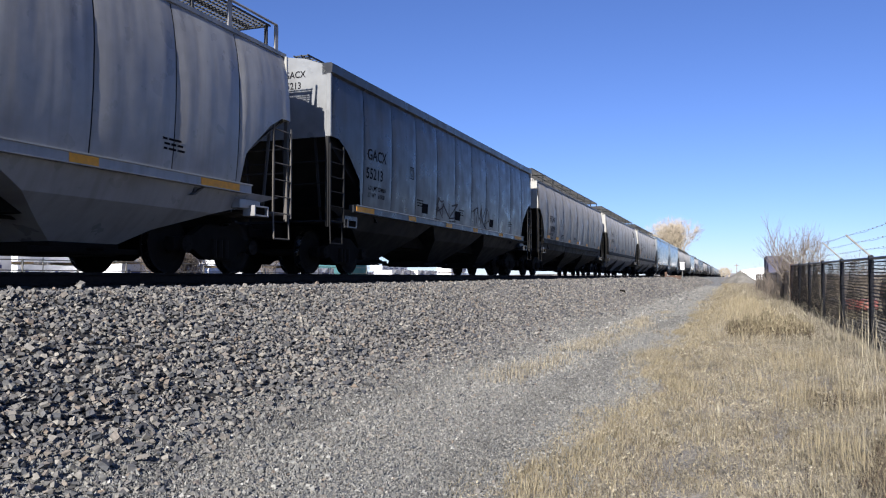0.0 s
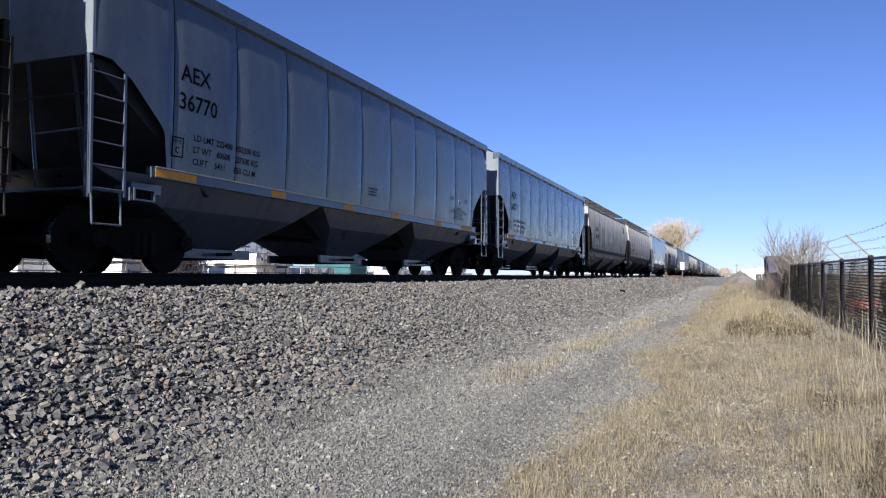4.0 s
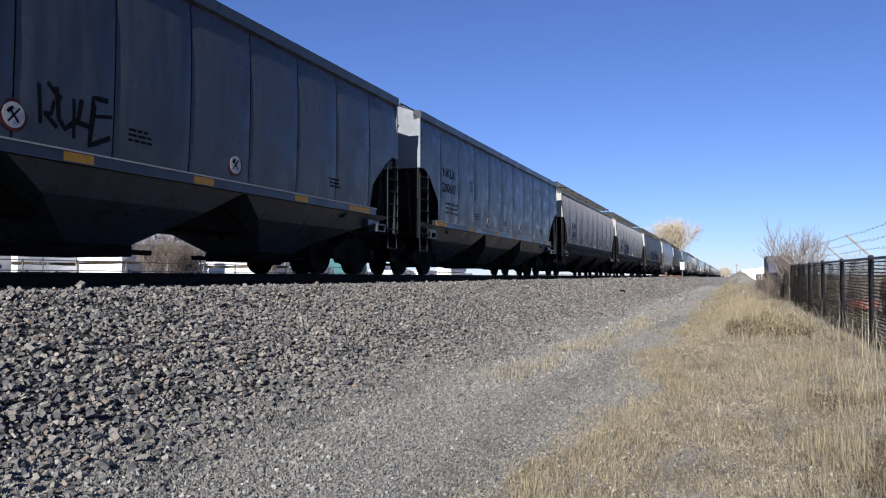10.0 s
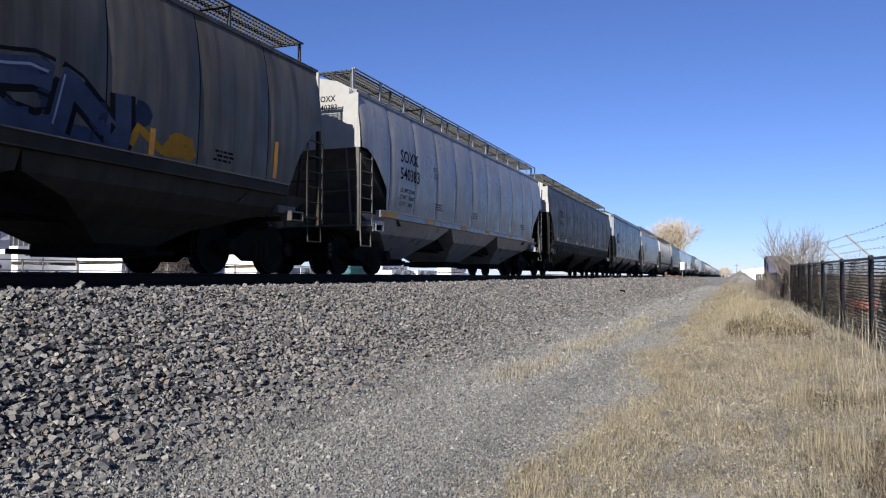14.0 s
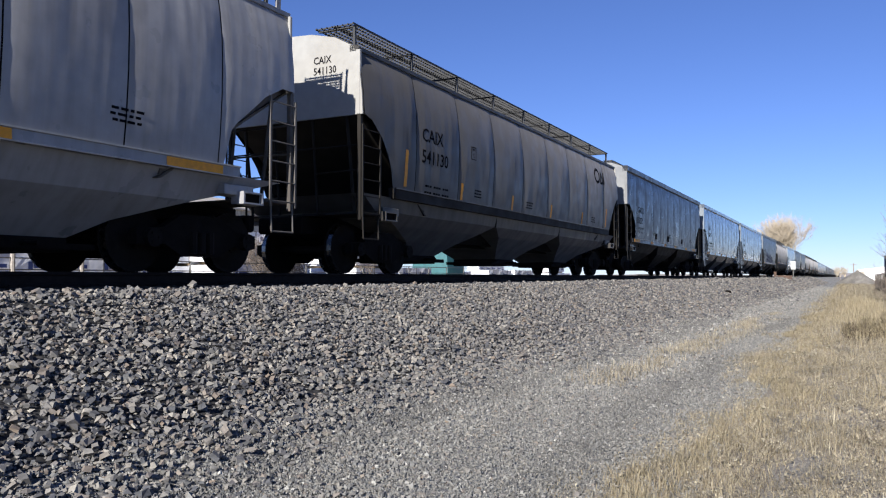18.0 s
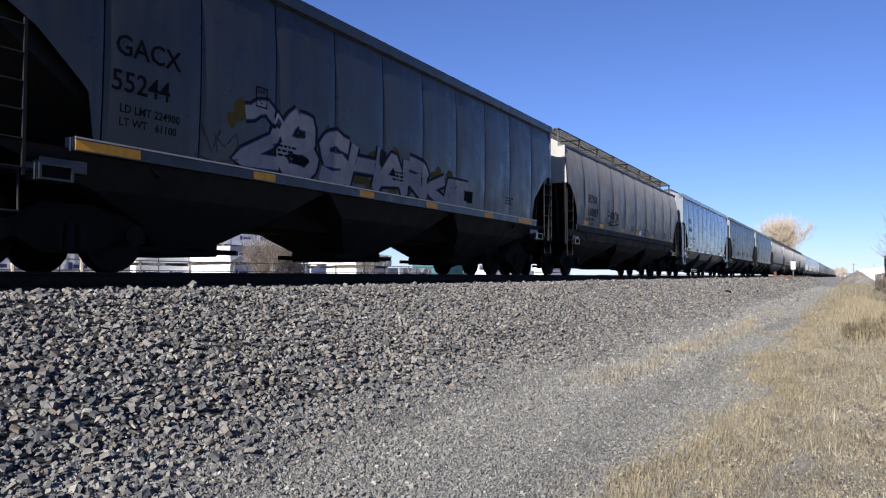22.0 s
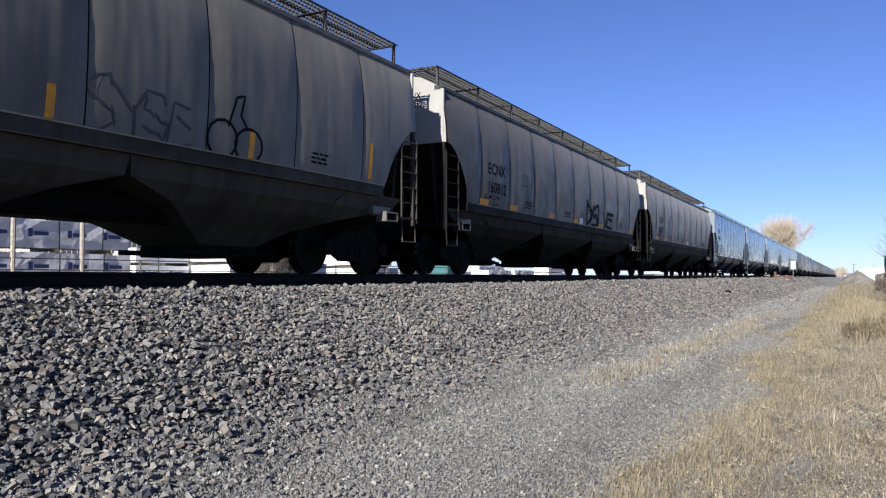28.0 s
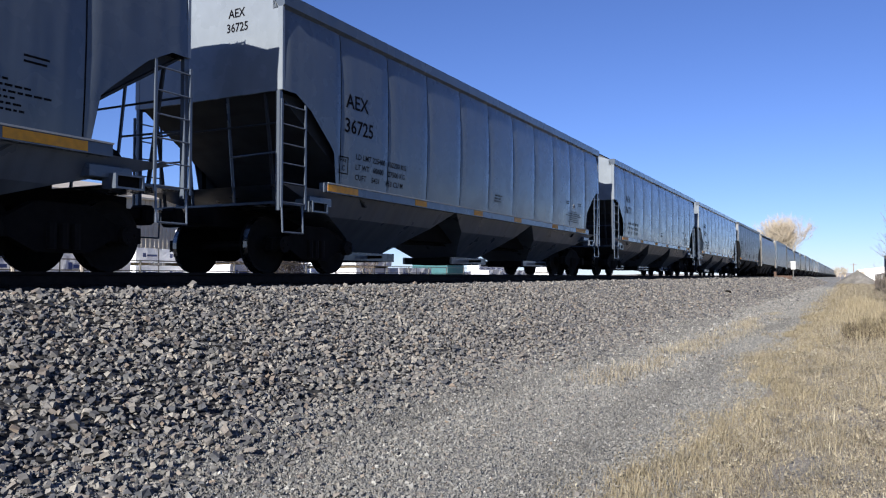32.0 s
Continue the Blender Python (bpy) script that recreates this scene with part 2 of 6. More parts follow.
def ground_z(x, y=0.0):
    pts = [(-3000, 1.1), (-14.5, 1.1), (-13.0, 0.95), (-11.7, 1.1), (-7.9, 1.12), (-6.8, 1.13), (-6.5, 1.08), (-3.7, 0.06), (-3.3, 0.0), (-1.2, 0.0),
           (-0.6, 0.06), (2.2, 0.06), (3.2, 0.1), (3000, 0.1)]
    for (a, za), (b, zb) in zip(pts, pts[1:]):
        if x <= b:
            return za + (zb - za) * (x - a) / (b - a)
    return pts[-1][1]


def build_ground():
    xs = [-3000, -600, -150, -60, -30, -20, -14.5, -13.0, -12.3, -11.7, -10, -8, -6.75, -6.5] + [-6.5 + 0.2 * i for i in range(1, 15)] + [-3.5, -3.3, -3.0, -2.6, -2.2, -1.8, -1.5, -1.2, -0.9, -0.6, 0, 0.6, 1.2, 1.8, 2.2, 2.7, 3.2, 6, 12, 30, 100, 500, 3000]
    ys = [-2500, -300, -60, -20, -8, -3] + [0.4 * i for i in range(75)] + [30 + 2 * i for i in range(16)] + [66, 75, 90, 110, 140, 180, 240, 320, 450, 700, 1200, 3000]
    bm = B()
    rng = random.Random(5)
    grid = []
    for y in ys:
        row = []
        for x in xs:
            z = ground_z(x)
            if -3.4 < x < 3 and -3 < y < 60:
                z += 0.012 * noise.noise((x * 0.8, y * 0.5, 0)) + rng.uniform(-0.004, 0.004)
            row.append(bm.verts.new((x, y, z)))
        grid.append(row)
    for r0, r1 in zip(grid, grid[1:]):
        for i in range(len(xs) - 1):
            f = bm.faces.new((r0[i], r0[i + 1], r1[i + 1], r1[i]))
            c = (xs[i] + xs[i + 1]) / 2
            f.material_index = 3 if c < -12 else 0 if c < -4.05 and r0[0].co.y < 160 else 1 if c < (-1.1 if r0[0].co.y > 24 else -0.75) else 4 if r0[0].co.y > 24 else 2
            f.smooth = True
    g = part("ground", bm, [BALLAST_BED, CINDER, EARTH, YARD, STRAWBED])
    tagged(g, "gravel track bed, cinder path and dry earth verge", "ground", kind="structure")


build_ground()


def build_track():
    t = thing("railway_track", "straight rusty railway track on grey stone ballast", "railway track", kind="structure", m=pose(TRACK_X, 0, RAIL_Z))
    prof = [(-0.075, -0.18), (0.075, -0.18), (0.075, -0.168), (0.012, -0.14), (0.01, -0.05), (0.036, -0.036), (0.036, -0.004), (0.03, 0), (-0.03, 0), (-0.036, -0.004), (-0.036, -0.036), (-0.01, -0.05), (-0.012, -0.14), (-0.075, -0.168)]
    for s in (-0.755, 0.755):
        bm = B()
        prism(bm, [(s + a, b) for a, b in prof], -900, 1600, "y")
        for f in bm.faces:
            if f.normal.z > 0.9 and f.calc_center_median().z > -0.01:
                f.material_index = 1
        part("rail", bm, [RAIL_RUST, RAIL_TOP], t)
    bm = B()
    box(bm, -1.3, 1.3, -0.115, 0.115, -0.36, -0.19, 0.012)
    tie = part("tie", bm, TIE, t, m=pose(0, -4.0, 0))
    rng = random.Random(3)
    for i in range(1, 150):
        again(tie, pose(rng.uniform(-0.04, 0.04), -4.0 + 0.53 * i, rng.uniform(-0.006, 0.004), 0, 0, rng.uniform(-1, 1)), t)
    bm = B()
    box(bm, 0.66, 0.85, -0.1, 0.1, -0.19, -0.176)
    for q in (-0.06, 0.06):
        for xx in (0.675, 0.835):
            box(bm, xx - 0.012, xx + 0.012, q - 0.012, q + 0.012, -0.176, -0.15)
    pl = part("tie_plate", bm, RAIL_RUST, t, m=pose(0, -4.0, 0))
    for i in range(1, 90):
        again(pl, pose(0, -4.0 + 0.53 * i, 0), t)


build_track()

# ---- covered hoppers ----
GAP = 1.56              # between the bodies of coupled wagons
# kinds: flat-sided with a diagonal end cut, round-sided with an arched end cut and roof walk, or pale: round-sided with a diagonal cut and roof railing


def outline(kind):
    """Half width over height, rail top to eave."""
    if kind == "flat":
        return [(1.28, 1.53), (1.50, 1.555), (2.0, 1.585), (2.7, 1.605), (3.4, 1.60), (3.9, 1.575), (4.12, 1.55)]
    return [(1.28, 1.50), (1.50, 1.535), (1.9, 1.58), (2.4, 1.61), (2.9, 1.615), (3.3, 1.595), (3.7, 1.54), (4.02, 1.46)]


def half_width(kind, z):
    pts = outline(kind)
    if z <= pts[0][0]:
        return pts[0][1]
    for (a, wa), (b, wb) in zip(pts, pts[1:]):
        if z <= b:
            k = (z - a) / (b - a)
            return wa + (wb - wa) * k
    return pts[-1][1]


def cut_z(kind, d):
    """Lower edge of the side sheet at d metres from the body's end."""
    if kind != "round":
        pts = [(0, 2.80), (0.3, 2.80), (0.68, 2.60), (1.30, 2.08), (1.40, 1.95), (1.38, 1.50), (1.45, 1.50)]
        if d >= 1.42:
            return 1.5
        for (a, za), (b, zb) in zip(pts, pts[1:]):
            if d <= b:
                return za + (zb - za) * (d - a) / max(1e-6, b - a)
        return 1.5
    pts = [(0, 2.85), (0.25, 2.78), (0.6, 2.5), (0.9, 2.12), (1.05, 1.78), (1.1, 1.5)]
    for (a, za), (b, zb) in zip(pts, pts[1:]):
        if d <= b:
            return za + (zb - za) * (d - a) / (b - a)
    return 1.5


def side_panel(kind, y0, y1, half, ztop, side):
    """One sheet of the side, dished between its welds; the ends are cut away below."""
    bm = B()
    ny, nz = 10, 14
    end = min(y0 + half, half - y1) < 1.5
    if end:
        ny = 16
    grid = []
    for i in range(ny + 1):
        k = i / ny
        y = y0 + (y1 - y0) * k
        lo = cut_z(kind, min(y + half, half - y)) if end else 1.5
        pil = 0.014 * math.sin(math.pi * k) ** 0.6 - (0.016 if i in (0, ny) else 0.0)
        row = []
        for j in range(nz + 1):
            z = lo + (ztop - lo) * j / nz
            q = math.sin(math.pi * j / nz)
            row.append(bm.verts.new((side * (half_width(kind, z) + pil * (0.3 + 0.7 * q)), y, z)))
        grid.append(row)
    fs = []
    for a, b in zip(grid, grid[1:]):
        for j in range(nz):
            fs.append(bm.faces.new((a[j], b[j], b[j + 1], a[j + 1])))
    bmesh.ops.recalc_face_normals(bm, faces=fs)
    if fs[0].normal.x * side < 0:
        bmesh.ops.reverse_faces(bm, faces=fs)
    return bm


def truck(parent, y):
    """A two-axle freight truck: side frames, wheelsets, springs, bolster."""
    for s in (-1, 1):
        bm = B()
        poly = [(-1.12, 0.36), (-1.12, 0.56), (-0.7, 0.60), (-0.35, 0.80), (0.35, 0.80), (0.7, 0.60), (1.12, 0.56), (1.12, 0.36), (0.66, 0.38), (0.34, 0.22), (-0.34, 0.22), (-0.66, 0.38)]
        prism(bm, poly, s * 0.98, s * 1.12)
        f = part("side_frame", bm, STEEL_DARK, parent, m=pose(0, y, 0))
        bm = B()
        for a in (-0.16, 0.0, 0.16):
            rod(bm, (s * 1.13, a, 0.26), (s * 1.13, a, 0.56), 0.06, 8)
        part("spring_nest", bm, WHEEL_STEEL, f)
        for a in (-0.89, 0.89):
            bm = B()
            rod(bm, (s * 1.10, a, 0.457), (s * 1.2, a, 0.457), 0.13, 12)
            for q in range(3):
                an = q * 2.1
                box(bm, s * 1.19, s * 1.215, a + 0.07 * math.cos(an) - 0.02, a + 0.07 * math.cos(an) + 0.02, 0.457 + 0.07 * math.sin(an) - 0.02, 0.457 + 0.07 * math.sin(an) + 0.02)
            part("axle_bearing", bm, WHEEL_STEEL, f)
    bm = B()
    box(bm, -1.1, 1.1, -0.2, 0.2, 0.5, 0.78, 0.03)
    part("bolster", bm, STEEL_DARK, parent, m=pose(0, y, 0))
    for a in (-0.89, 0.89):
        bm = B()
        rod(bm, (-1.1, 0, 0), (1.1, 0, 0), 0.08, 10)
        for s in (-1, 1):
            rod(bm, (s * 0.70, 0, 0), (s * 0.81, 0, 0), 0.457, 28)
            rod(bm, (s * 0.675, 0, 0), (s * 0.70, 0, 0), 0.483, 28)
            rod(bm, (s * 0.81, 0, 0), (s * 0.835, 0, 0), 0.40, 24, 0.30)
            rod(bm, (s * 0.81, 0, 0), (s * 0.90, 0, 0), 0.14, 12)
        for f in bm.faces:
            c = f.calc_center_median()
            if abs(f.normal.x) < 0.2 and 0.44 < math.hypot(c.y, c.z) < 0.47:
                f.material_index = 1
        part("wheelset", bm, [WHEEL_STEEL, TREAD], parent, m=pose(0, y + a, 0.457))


def ladder(bm, x, y0, y1, z0, z1, rungs, r=0.012, rail=0.019):
    for y in (y0, y1):
        box(bm, x - 0.012, x + 0.012, y - rail, y + rail, z0, z1)
    for i in range(rungs):
        z = z0 + 0.08 + (z1 - z0 - 0.16) * i / (rungs - 1)
        rod(bm, (x, y0, z), (x, y1, z), r, 6)


def hopper_car(kind, L, bays=3, gloss=False, walk_roof=False, panels=11, sooty=False, pale_bays=False):
    """A covered hopper, its middle over the origin and rail top at zero; it runs towards -y."""
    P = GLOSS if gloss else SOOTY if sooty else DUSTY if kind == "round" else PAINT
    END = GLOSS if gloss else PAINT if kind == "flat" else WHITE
    half = (L - GAP) / 2
    ztop = 4.10 if kind == "flat" else 4.02
    PANELS = panels
    car = thing("covered_hopper", "covered hopper wagon", "hopper wagon", "covered hoppers of the freight train")
    # sides, sheet by sheet
    step = 2 * half / PANELS
    for s in (1, -1):
        mid = None
        for i in range(PANELS):
            y0 = -half + i * step
            if 1 < i < PANELS - 2:
                if mid is None:
                    mid = part("side_panel", side_panel(kind, -step / 2 + 0.011, step / 2 - 0.011, half, ztop, s), P, car, m=pose(0, y0 + step / 2, 0), smooth=True)
                else:
                    again(mid, pose(0, y0 + step / 2, 0))
            else:
                part("side_panel", side_panel(kind, y0 + 0.011, y0 + step - 0.011, half, ztop, s), P, car, smooth=True)
        # dark weld strip behind the joints
        bm = B()
        for i in range(1, PANELS):
            y = -half + i * step
            lo = cut_z(kind, min(y + half, half - y)) + 0.02
            for j in range(8):
                za, zb = lo + (ztop - lo) * j / 8, lo + (ztop - lo) * (j + 1) / 8
                wa, wb = half_width(kind, za) - 0.024, half_width(kind, zb) - 0.024
                vs = [bm.verts.new(p) for p in ((s * wa, y - 0.05, za), (s * wa, y + 0.05, za), (s * wb, y + 0.05, zb), (s * wb, y - 0.05, zb))]
                bm.faces.new(vs if s > 0 else vs[::-1])
        part("weld_backing", bm, STEEL_DARK, car)["kind"] = "stuff"
        # sill
        bm = B()
        w = half_width(kind, 1.4)
        u = 0.0 if kind != "round" else 0.14
        v = 1.345 if kind != "round" else 1.295 + u
        prism(bm, [(s * (w + 0.058), 1.505 + u), (s * (w + 0.06), 1.487 + u), (s * (w + 0.043), 1.482 + u), (s * (w + 0.043), v + 0.015), (s * (w + 0.052), v + 0.012), (s * (w + 0.052), v), (s * (w - 0.12), v), (s * (w - 0.12), 1.505 + u)], -half + 1.16, half - 1.16, "y")
        sill = part("side_sill", bm, P if kind != "round" else SHADED_GRIME, car)
        # WHITE lip: the highlight along the sill's top edge, done in paint
        bm = B()
        box(bm, s * (w + 0.0605), s * (w + 0.066), -half + 1.16, half - 1.16, 1.484 + u, 1.506 + u)
        part("sill_lip", bm, WHITE if kind != "round" else DUSTY, sill)
        # eave
        bm = B()
        if kind == "flat":
            prism(bm, [(s * 1.555, 4.08), (s * 1.625, 4.12), (s * 1.635, 4.30), (s * 1.60, 4.32), (s * 1.40, 4.32), (s * 1.40, 4.08)], -half - 0.02, half + 0.02, "y")
        else:
            prism(bm, [(s * 1.44, 4.0), (s * 1.49, 4.01), (s * 1.495, 4.075), (s * 1.45, 4.10), (s * 1.3, 4.12), (s * 1.3, 4.0)], -half - 0.02, half + 0.02, "y")
        part("eave_rail", bm, P, car)
    # roof
    bm = B()
    ew, ez, cz = (1.42, 4.31, 4.55) if kind == "flat" else (1.40, 4.10, 4.46)
    arc = [(-ew, ez), (-ew * 0.72, ez + (cz - ez) * 0.58), (-ew * 0.35, ez + (cz - ez) * 0.92), (0, cz), (ew * 0.35, ez + (cz - ez) * 0.92), (ew * 0.72, ez + (cz - ez) * 0.58), (ew, ez)]
    prism(bm, arc + [(ew, ez - 0.06), (-ew, ez - 0.06)], -half, half, "y")
    part("roof", bm, P, car)
    bm = B()
    box(bm, -0.28, 0.28, -half + 0.7, half - 0.7, cz - 0.02, cz + 0.11, 0.02)
    for i in range(12):
        y = -half + 1.2 + (2 * half - 2.4) * i / 11
        box(bm, -0.33, 0.33, y - 0.05, y + 0.05, cz, cz + 0.15, 0.01)
    part("hatch_trough", bm, P, car)
    # roof walks
    for s in (1, -1):
        bm = B()
        x0, x1 = (0.62, 0.95) if not walk_roof else (0.42, 1.25)
        zz = 4.60
        for x in (x0, (x0 + x1) / 2, x1):
            box(bm, s * x - 0.012, s * x + 0.012, -half + 0.15, half - 0.15, zz - 0.03, zz)
        n = int(2 * half / (0.1 if walk_roof else 0.15))
        for i in range(n):
            y = -half + 0.2 + (2 * half - 0.4) * i / (n - 1)
            box(bm, s * x0, s * x1, y - 0.007, y + 0.007, zz - 0.025, zz)
        if walk_roof:
            for q in range(1, 7):
                x = x0 + (x1 - x0) * q / 7
                box(bm, s * x - 0.006, s * x + 0.006, -half + 0.15, half - 0.15, zz - 0.024, zz - 0.002)
        part("roof_walk", bm, GALV, car)
        bm = B()
        box(bm, s * x0, s * (x1 + 0.01), -0.025, 0.025, zz - 0.06, zz - 0.03)
        box(bm, s * (x1 - 0.05), s * x1, -0.025, 0.025, 4.12, zz - 0.03)
        k = 9
        for i in range(k):
            y = -half + 0.25 + (2 * half - 0.5) * i / (k - 1)
            if i == 0:
                br = part("walk_bracket", bm, GALV if walk_roof else P, car, m=pose(0, y, 0))
            else:
                again(br, pose(0, y, 0))
    if kind == "pale":                  # pipe railing along both eaves
        for s in (1, -1):
            bm = B()
            rod(bm, (s * 1.36, -half + 0.1, 4.6), (s * 1.36, half - 0.1, 4.6), 0.022, 6)
            n = 13
            for i in range(n):
                y = -half + 0.1 + (2 * half - 0.2) * i / (n - 1)
                box(bm, s * 1.33, s * 1.36, y - 0.05, y + 0.05, 4.06, 4.6)
            part("roof_railing", bm, P, car, "grey pipe railing")
    # ends
    for e in (-1, 1):
        y = e * half
        bm = B()
        zt = 4.30
        lo = 2.80 if kind != "round" else 2.85
        ring = [(half_width(kind, z), z) for z in (lo, 3.2, 3.6, ztop - 0.02)] + arc[6:3:-1]
        poly = [(a - 0.03, b) for a, b in ring] + [(0, cz)] + [(-a + 0.03, b) for a, b in reversed(ring)]
        prism(bm, poly, y - 0.02 * e, y + 0.02 * e, "y")
        part("end_wall", bm, END, car, "end sheet, painted paler for the sun on it")
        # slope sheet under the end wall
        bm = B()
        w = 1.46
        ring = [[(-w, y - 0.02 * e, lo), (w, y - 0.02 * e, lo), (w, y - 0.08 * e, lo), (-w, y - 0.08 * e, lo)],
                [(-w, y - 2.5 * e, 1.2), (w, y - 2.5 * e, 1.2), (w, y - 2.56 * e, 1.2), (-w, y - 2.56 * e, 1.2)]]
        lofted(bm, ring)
        part("end_slope_sheet", bm, SHADED_GRIME, car)
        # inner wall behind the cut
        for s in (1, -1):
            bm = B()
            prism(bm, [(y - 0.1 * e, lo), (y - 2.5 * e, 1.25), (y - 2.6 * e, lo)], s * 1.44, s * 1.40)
            part("wing_plate", bm, SHADED_GRIME, car)
        for s in (1, -1):
            bm = B()
            box(bm, s * (1.50 if kind == "flat" else 1.44), s * (1.60 if kind == "flat" else 1.53), y - 0.03, y + 0.03, lo, ztop, 0.008)
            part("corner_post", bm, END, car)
            bm = B()
            box(bm, s * 1.48, s * 1.56, y - 0.04, y + 0.04, 0.95, lo, 0.008)
            part("corner_stanchion", bm, P if gloss else SHADED_GRIME, car)
            bm = B()
            a, b = sorted((y + 0.03 * e, y - 0.55 * e))
            ladder(bm, s * 1.60, a, b, 1.0, 2.66, 6)
            part("side_ladder", bm, P if gloss else SHADED_GRIME, car)
            bm = B()
            for q in (a + 0.04, b - 0.04):
                rod(bm, (s * 1.59, q, 0.62), (s * 1.57, q, 1.06), 0.016, 6)
            rod(bm, (s * 1.59, a + 0.04, 0.62), (s * 1.59, b - 0.04, 0.62), 0.016, 6)
            part("stirrup_step", bm, P if gloss else SHADED_GRIME, car)
        # end platform, sill and coupler
        bm = B()
        box(bm, -1.5, 1.5, min(y, y - 0.75 * e), max(y, y - 0.75 * e), 1.06, 1.10, 0.005)
        part("end_platform", bm, P if gloss else SHADED_GRIME, car)
        bm = B()
        a, b = sorted((y + 0.12 * e, y - 3.0 * e))
        box(bm, -0.33, 0.33, a, b, 0.72, 1.05, 0.02)
        part("draft_sill", bm, STEEL_DARK, car)
        bm = B()
        a, b = sorted((y + 0.12 * e, y + 0.785 * e))
        box(bm, -0.07, 0.07, a, b, 0.78, 0.92, 0.01)
        box(bm, -0.16, 0.16, *sorted((y + 0.56 * e, y + 0.776 * e)), 0.70, 0.99, 0.04)
        part("coupler", bm, STEEL_DARK, car)
        for s in (-1, 1):
            bm = B()
            rod(bm, (s * 0.45, y - 0.2 * e, 1.1), (s * 0.45, y - 0.02 * e, lo), 0.025, 6)
            rod(bm, (s * 1.5, y, 1.85), (s * 0.45, y - 0.1 * e, 1.85), 0.016, 6)
            part("end_handrail", bm, P if gloss else SHADED_GRIME, car)
            bm = B()
            rod(bm, (s * 1.2, y - 0.3 * e, 1.1), (s * 1.2, y - 0.05 * e, lo), 0.03, 6)
            part("end_brace", bm, SHADED_GRIME, car)
        bm = B()
        rod(bm, (-1.5, y, 2.3), (1.5, y, 2.3), 0.016, 6)
        part("end_grab_bar", bm, SHADED_GRIME, car)
        for s in (1, -1):
            bm = B()
            box(bm, s * 1.2, s * 1.5, *sorted((y - 0.8 * e, y - 1.4 * e)), 1.1, 1.25, 0.01)
            a, b = sorted((y - 0.72 * e, y - 1.14 * e))
            for z0, z1 in ((0.98, 1.005), (1.135, 1.16)):
                box(bm, s * 1.38, s * 1.62, a, b, z0, z1)
            for q in (a, b - 0.03):
                box(bm, s * 1.38, s * 1.62, q, q + 0.03, 1.005, 1.135)
            box(bm, s * 1.40, s * 1.56, a + 0.03, b - 0.03, 1.005, 1.135, idx=1)
            part("jacking_pad", bm, [P, STEEL_DARK], car)
        truck(car, e * (half + 0.65 - 2.1))
    # hopper bays: side sheets fall in to the outlets, shade-dark saddles between them
    pitch = 0.277 * (L - GAP)
    for i in range(bays):
        c = (i - (bays - 1) / 2) * pitch
        a, b = c - pitch / 2, c + pitch / 2
        first, last = i == 0, i == bays - 1
        top0, top1 = a - (1.3 if first else 0), b + (1.3 if last else 0)
        w1, wl = half_width(kind, 1.45) - 0.06, 0.98
        levels = [(1.46 if kind == "round" else 1.38, top0, top1, w1)]
        if kind != "round":
            levels += [(0.98, c - 1.6 - (0.5 if first else 0), c + 1.6 + (0.5 if last else 0), 1.25), (0.66, c - 1.05, c + 1.05, 0.88), (0.42, c - 0.62, c + 0.62, 0.62)]
        else:
            levels += [(1.18, a - (0.8 if first else -0.05), b + (0.8 if last else -0.05), w1 - 0.05), (0.95, c - 1.75 - (0.4 if first else 0), c + 1.75 + (0.4 if last else 0), w1 - 0.24), (0.68, c - 1.12, c + 1.12, 0.88), (0.42, c - 0.62, c + 0.62, 0.62)]
        bm = B()
        lofted(bm, [[(-w, y0, z), (w, y0, z), (w, y1, z), (-w, y1, z)] for z, y0, y1, w in levels])
        h = part("hopper_bay", bm, (DUSTY if kind == "round" else PAINT) if pale_bays else SHADED_GRIME, car)
        bm = B()
        box(bm, -0.66, 0.66, c - 0.62, c + 0.62, 0.24, 0.42, 0.02)
        rod(bm, (-1.0, c, 0.33), (1.0, c, 0.33), 0.03, 8)
        g = part("outlet_gate", bm, STEEL_DARK, h)
        for q in (-0.66, 0.66):
            bm = B()
            box(bm, q - 0.03, q + 0.03, c - 1.0, c + 1.0, 0.25 if gloss else 0.27, 0.42 if gloss else 0.35, 0.008)
            part("gate_rail", bm, P if gloss else STEEL_DARK, h)
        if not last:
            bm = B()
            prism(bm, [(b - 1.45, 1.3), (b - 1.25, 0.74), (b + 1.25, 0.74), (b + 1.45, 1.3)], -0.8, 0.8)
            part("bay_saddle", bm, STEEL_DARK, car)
    # brake gear at one end
    bm = B()
    rod(bm, (-1.1, half - 0.5, 1.5), (-0.5, half - 0.5, 1.5), 0.2, 12)
    part("brake_reservoir", bm, STEEL_DARK, car)
    bm = B()
    rod(bm, (0.5, half - 0.9, 1.35), (1.25, half - 0.9, 1.35), 0.16, 12)
    rod(bm, (1.25, half - 0.9, 1.35), (1.32, half - 0.9, 1.35), 0.05, 8)
    part("brake_cylinder", bm, STEEL_DARK, car)
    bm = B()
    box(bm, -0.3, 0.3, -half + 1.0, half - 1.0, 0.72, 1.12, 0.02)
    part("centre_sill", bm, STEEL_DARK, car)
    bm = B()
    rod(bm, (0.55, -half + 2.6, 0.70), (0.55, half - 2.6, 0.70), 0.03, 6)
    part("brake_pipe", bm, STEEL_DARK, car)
    return car


FACES = {}


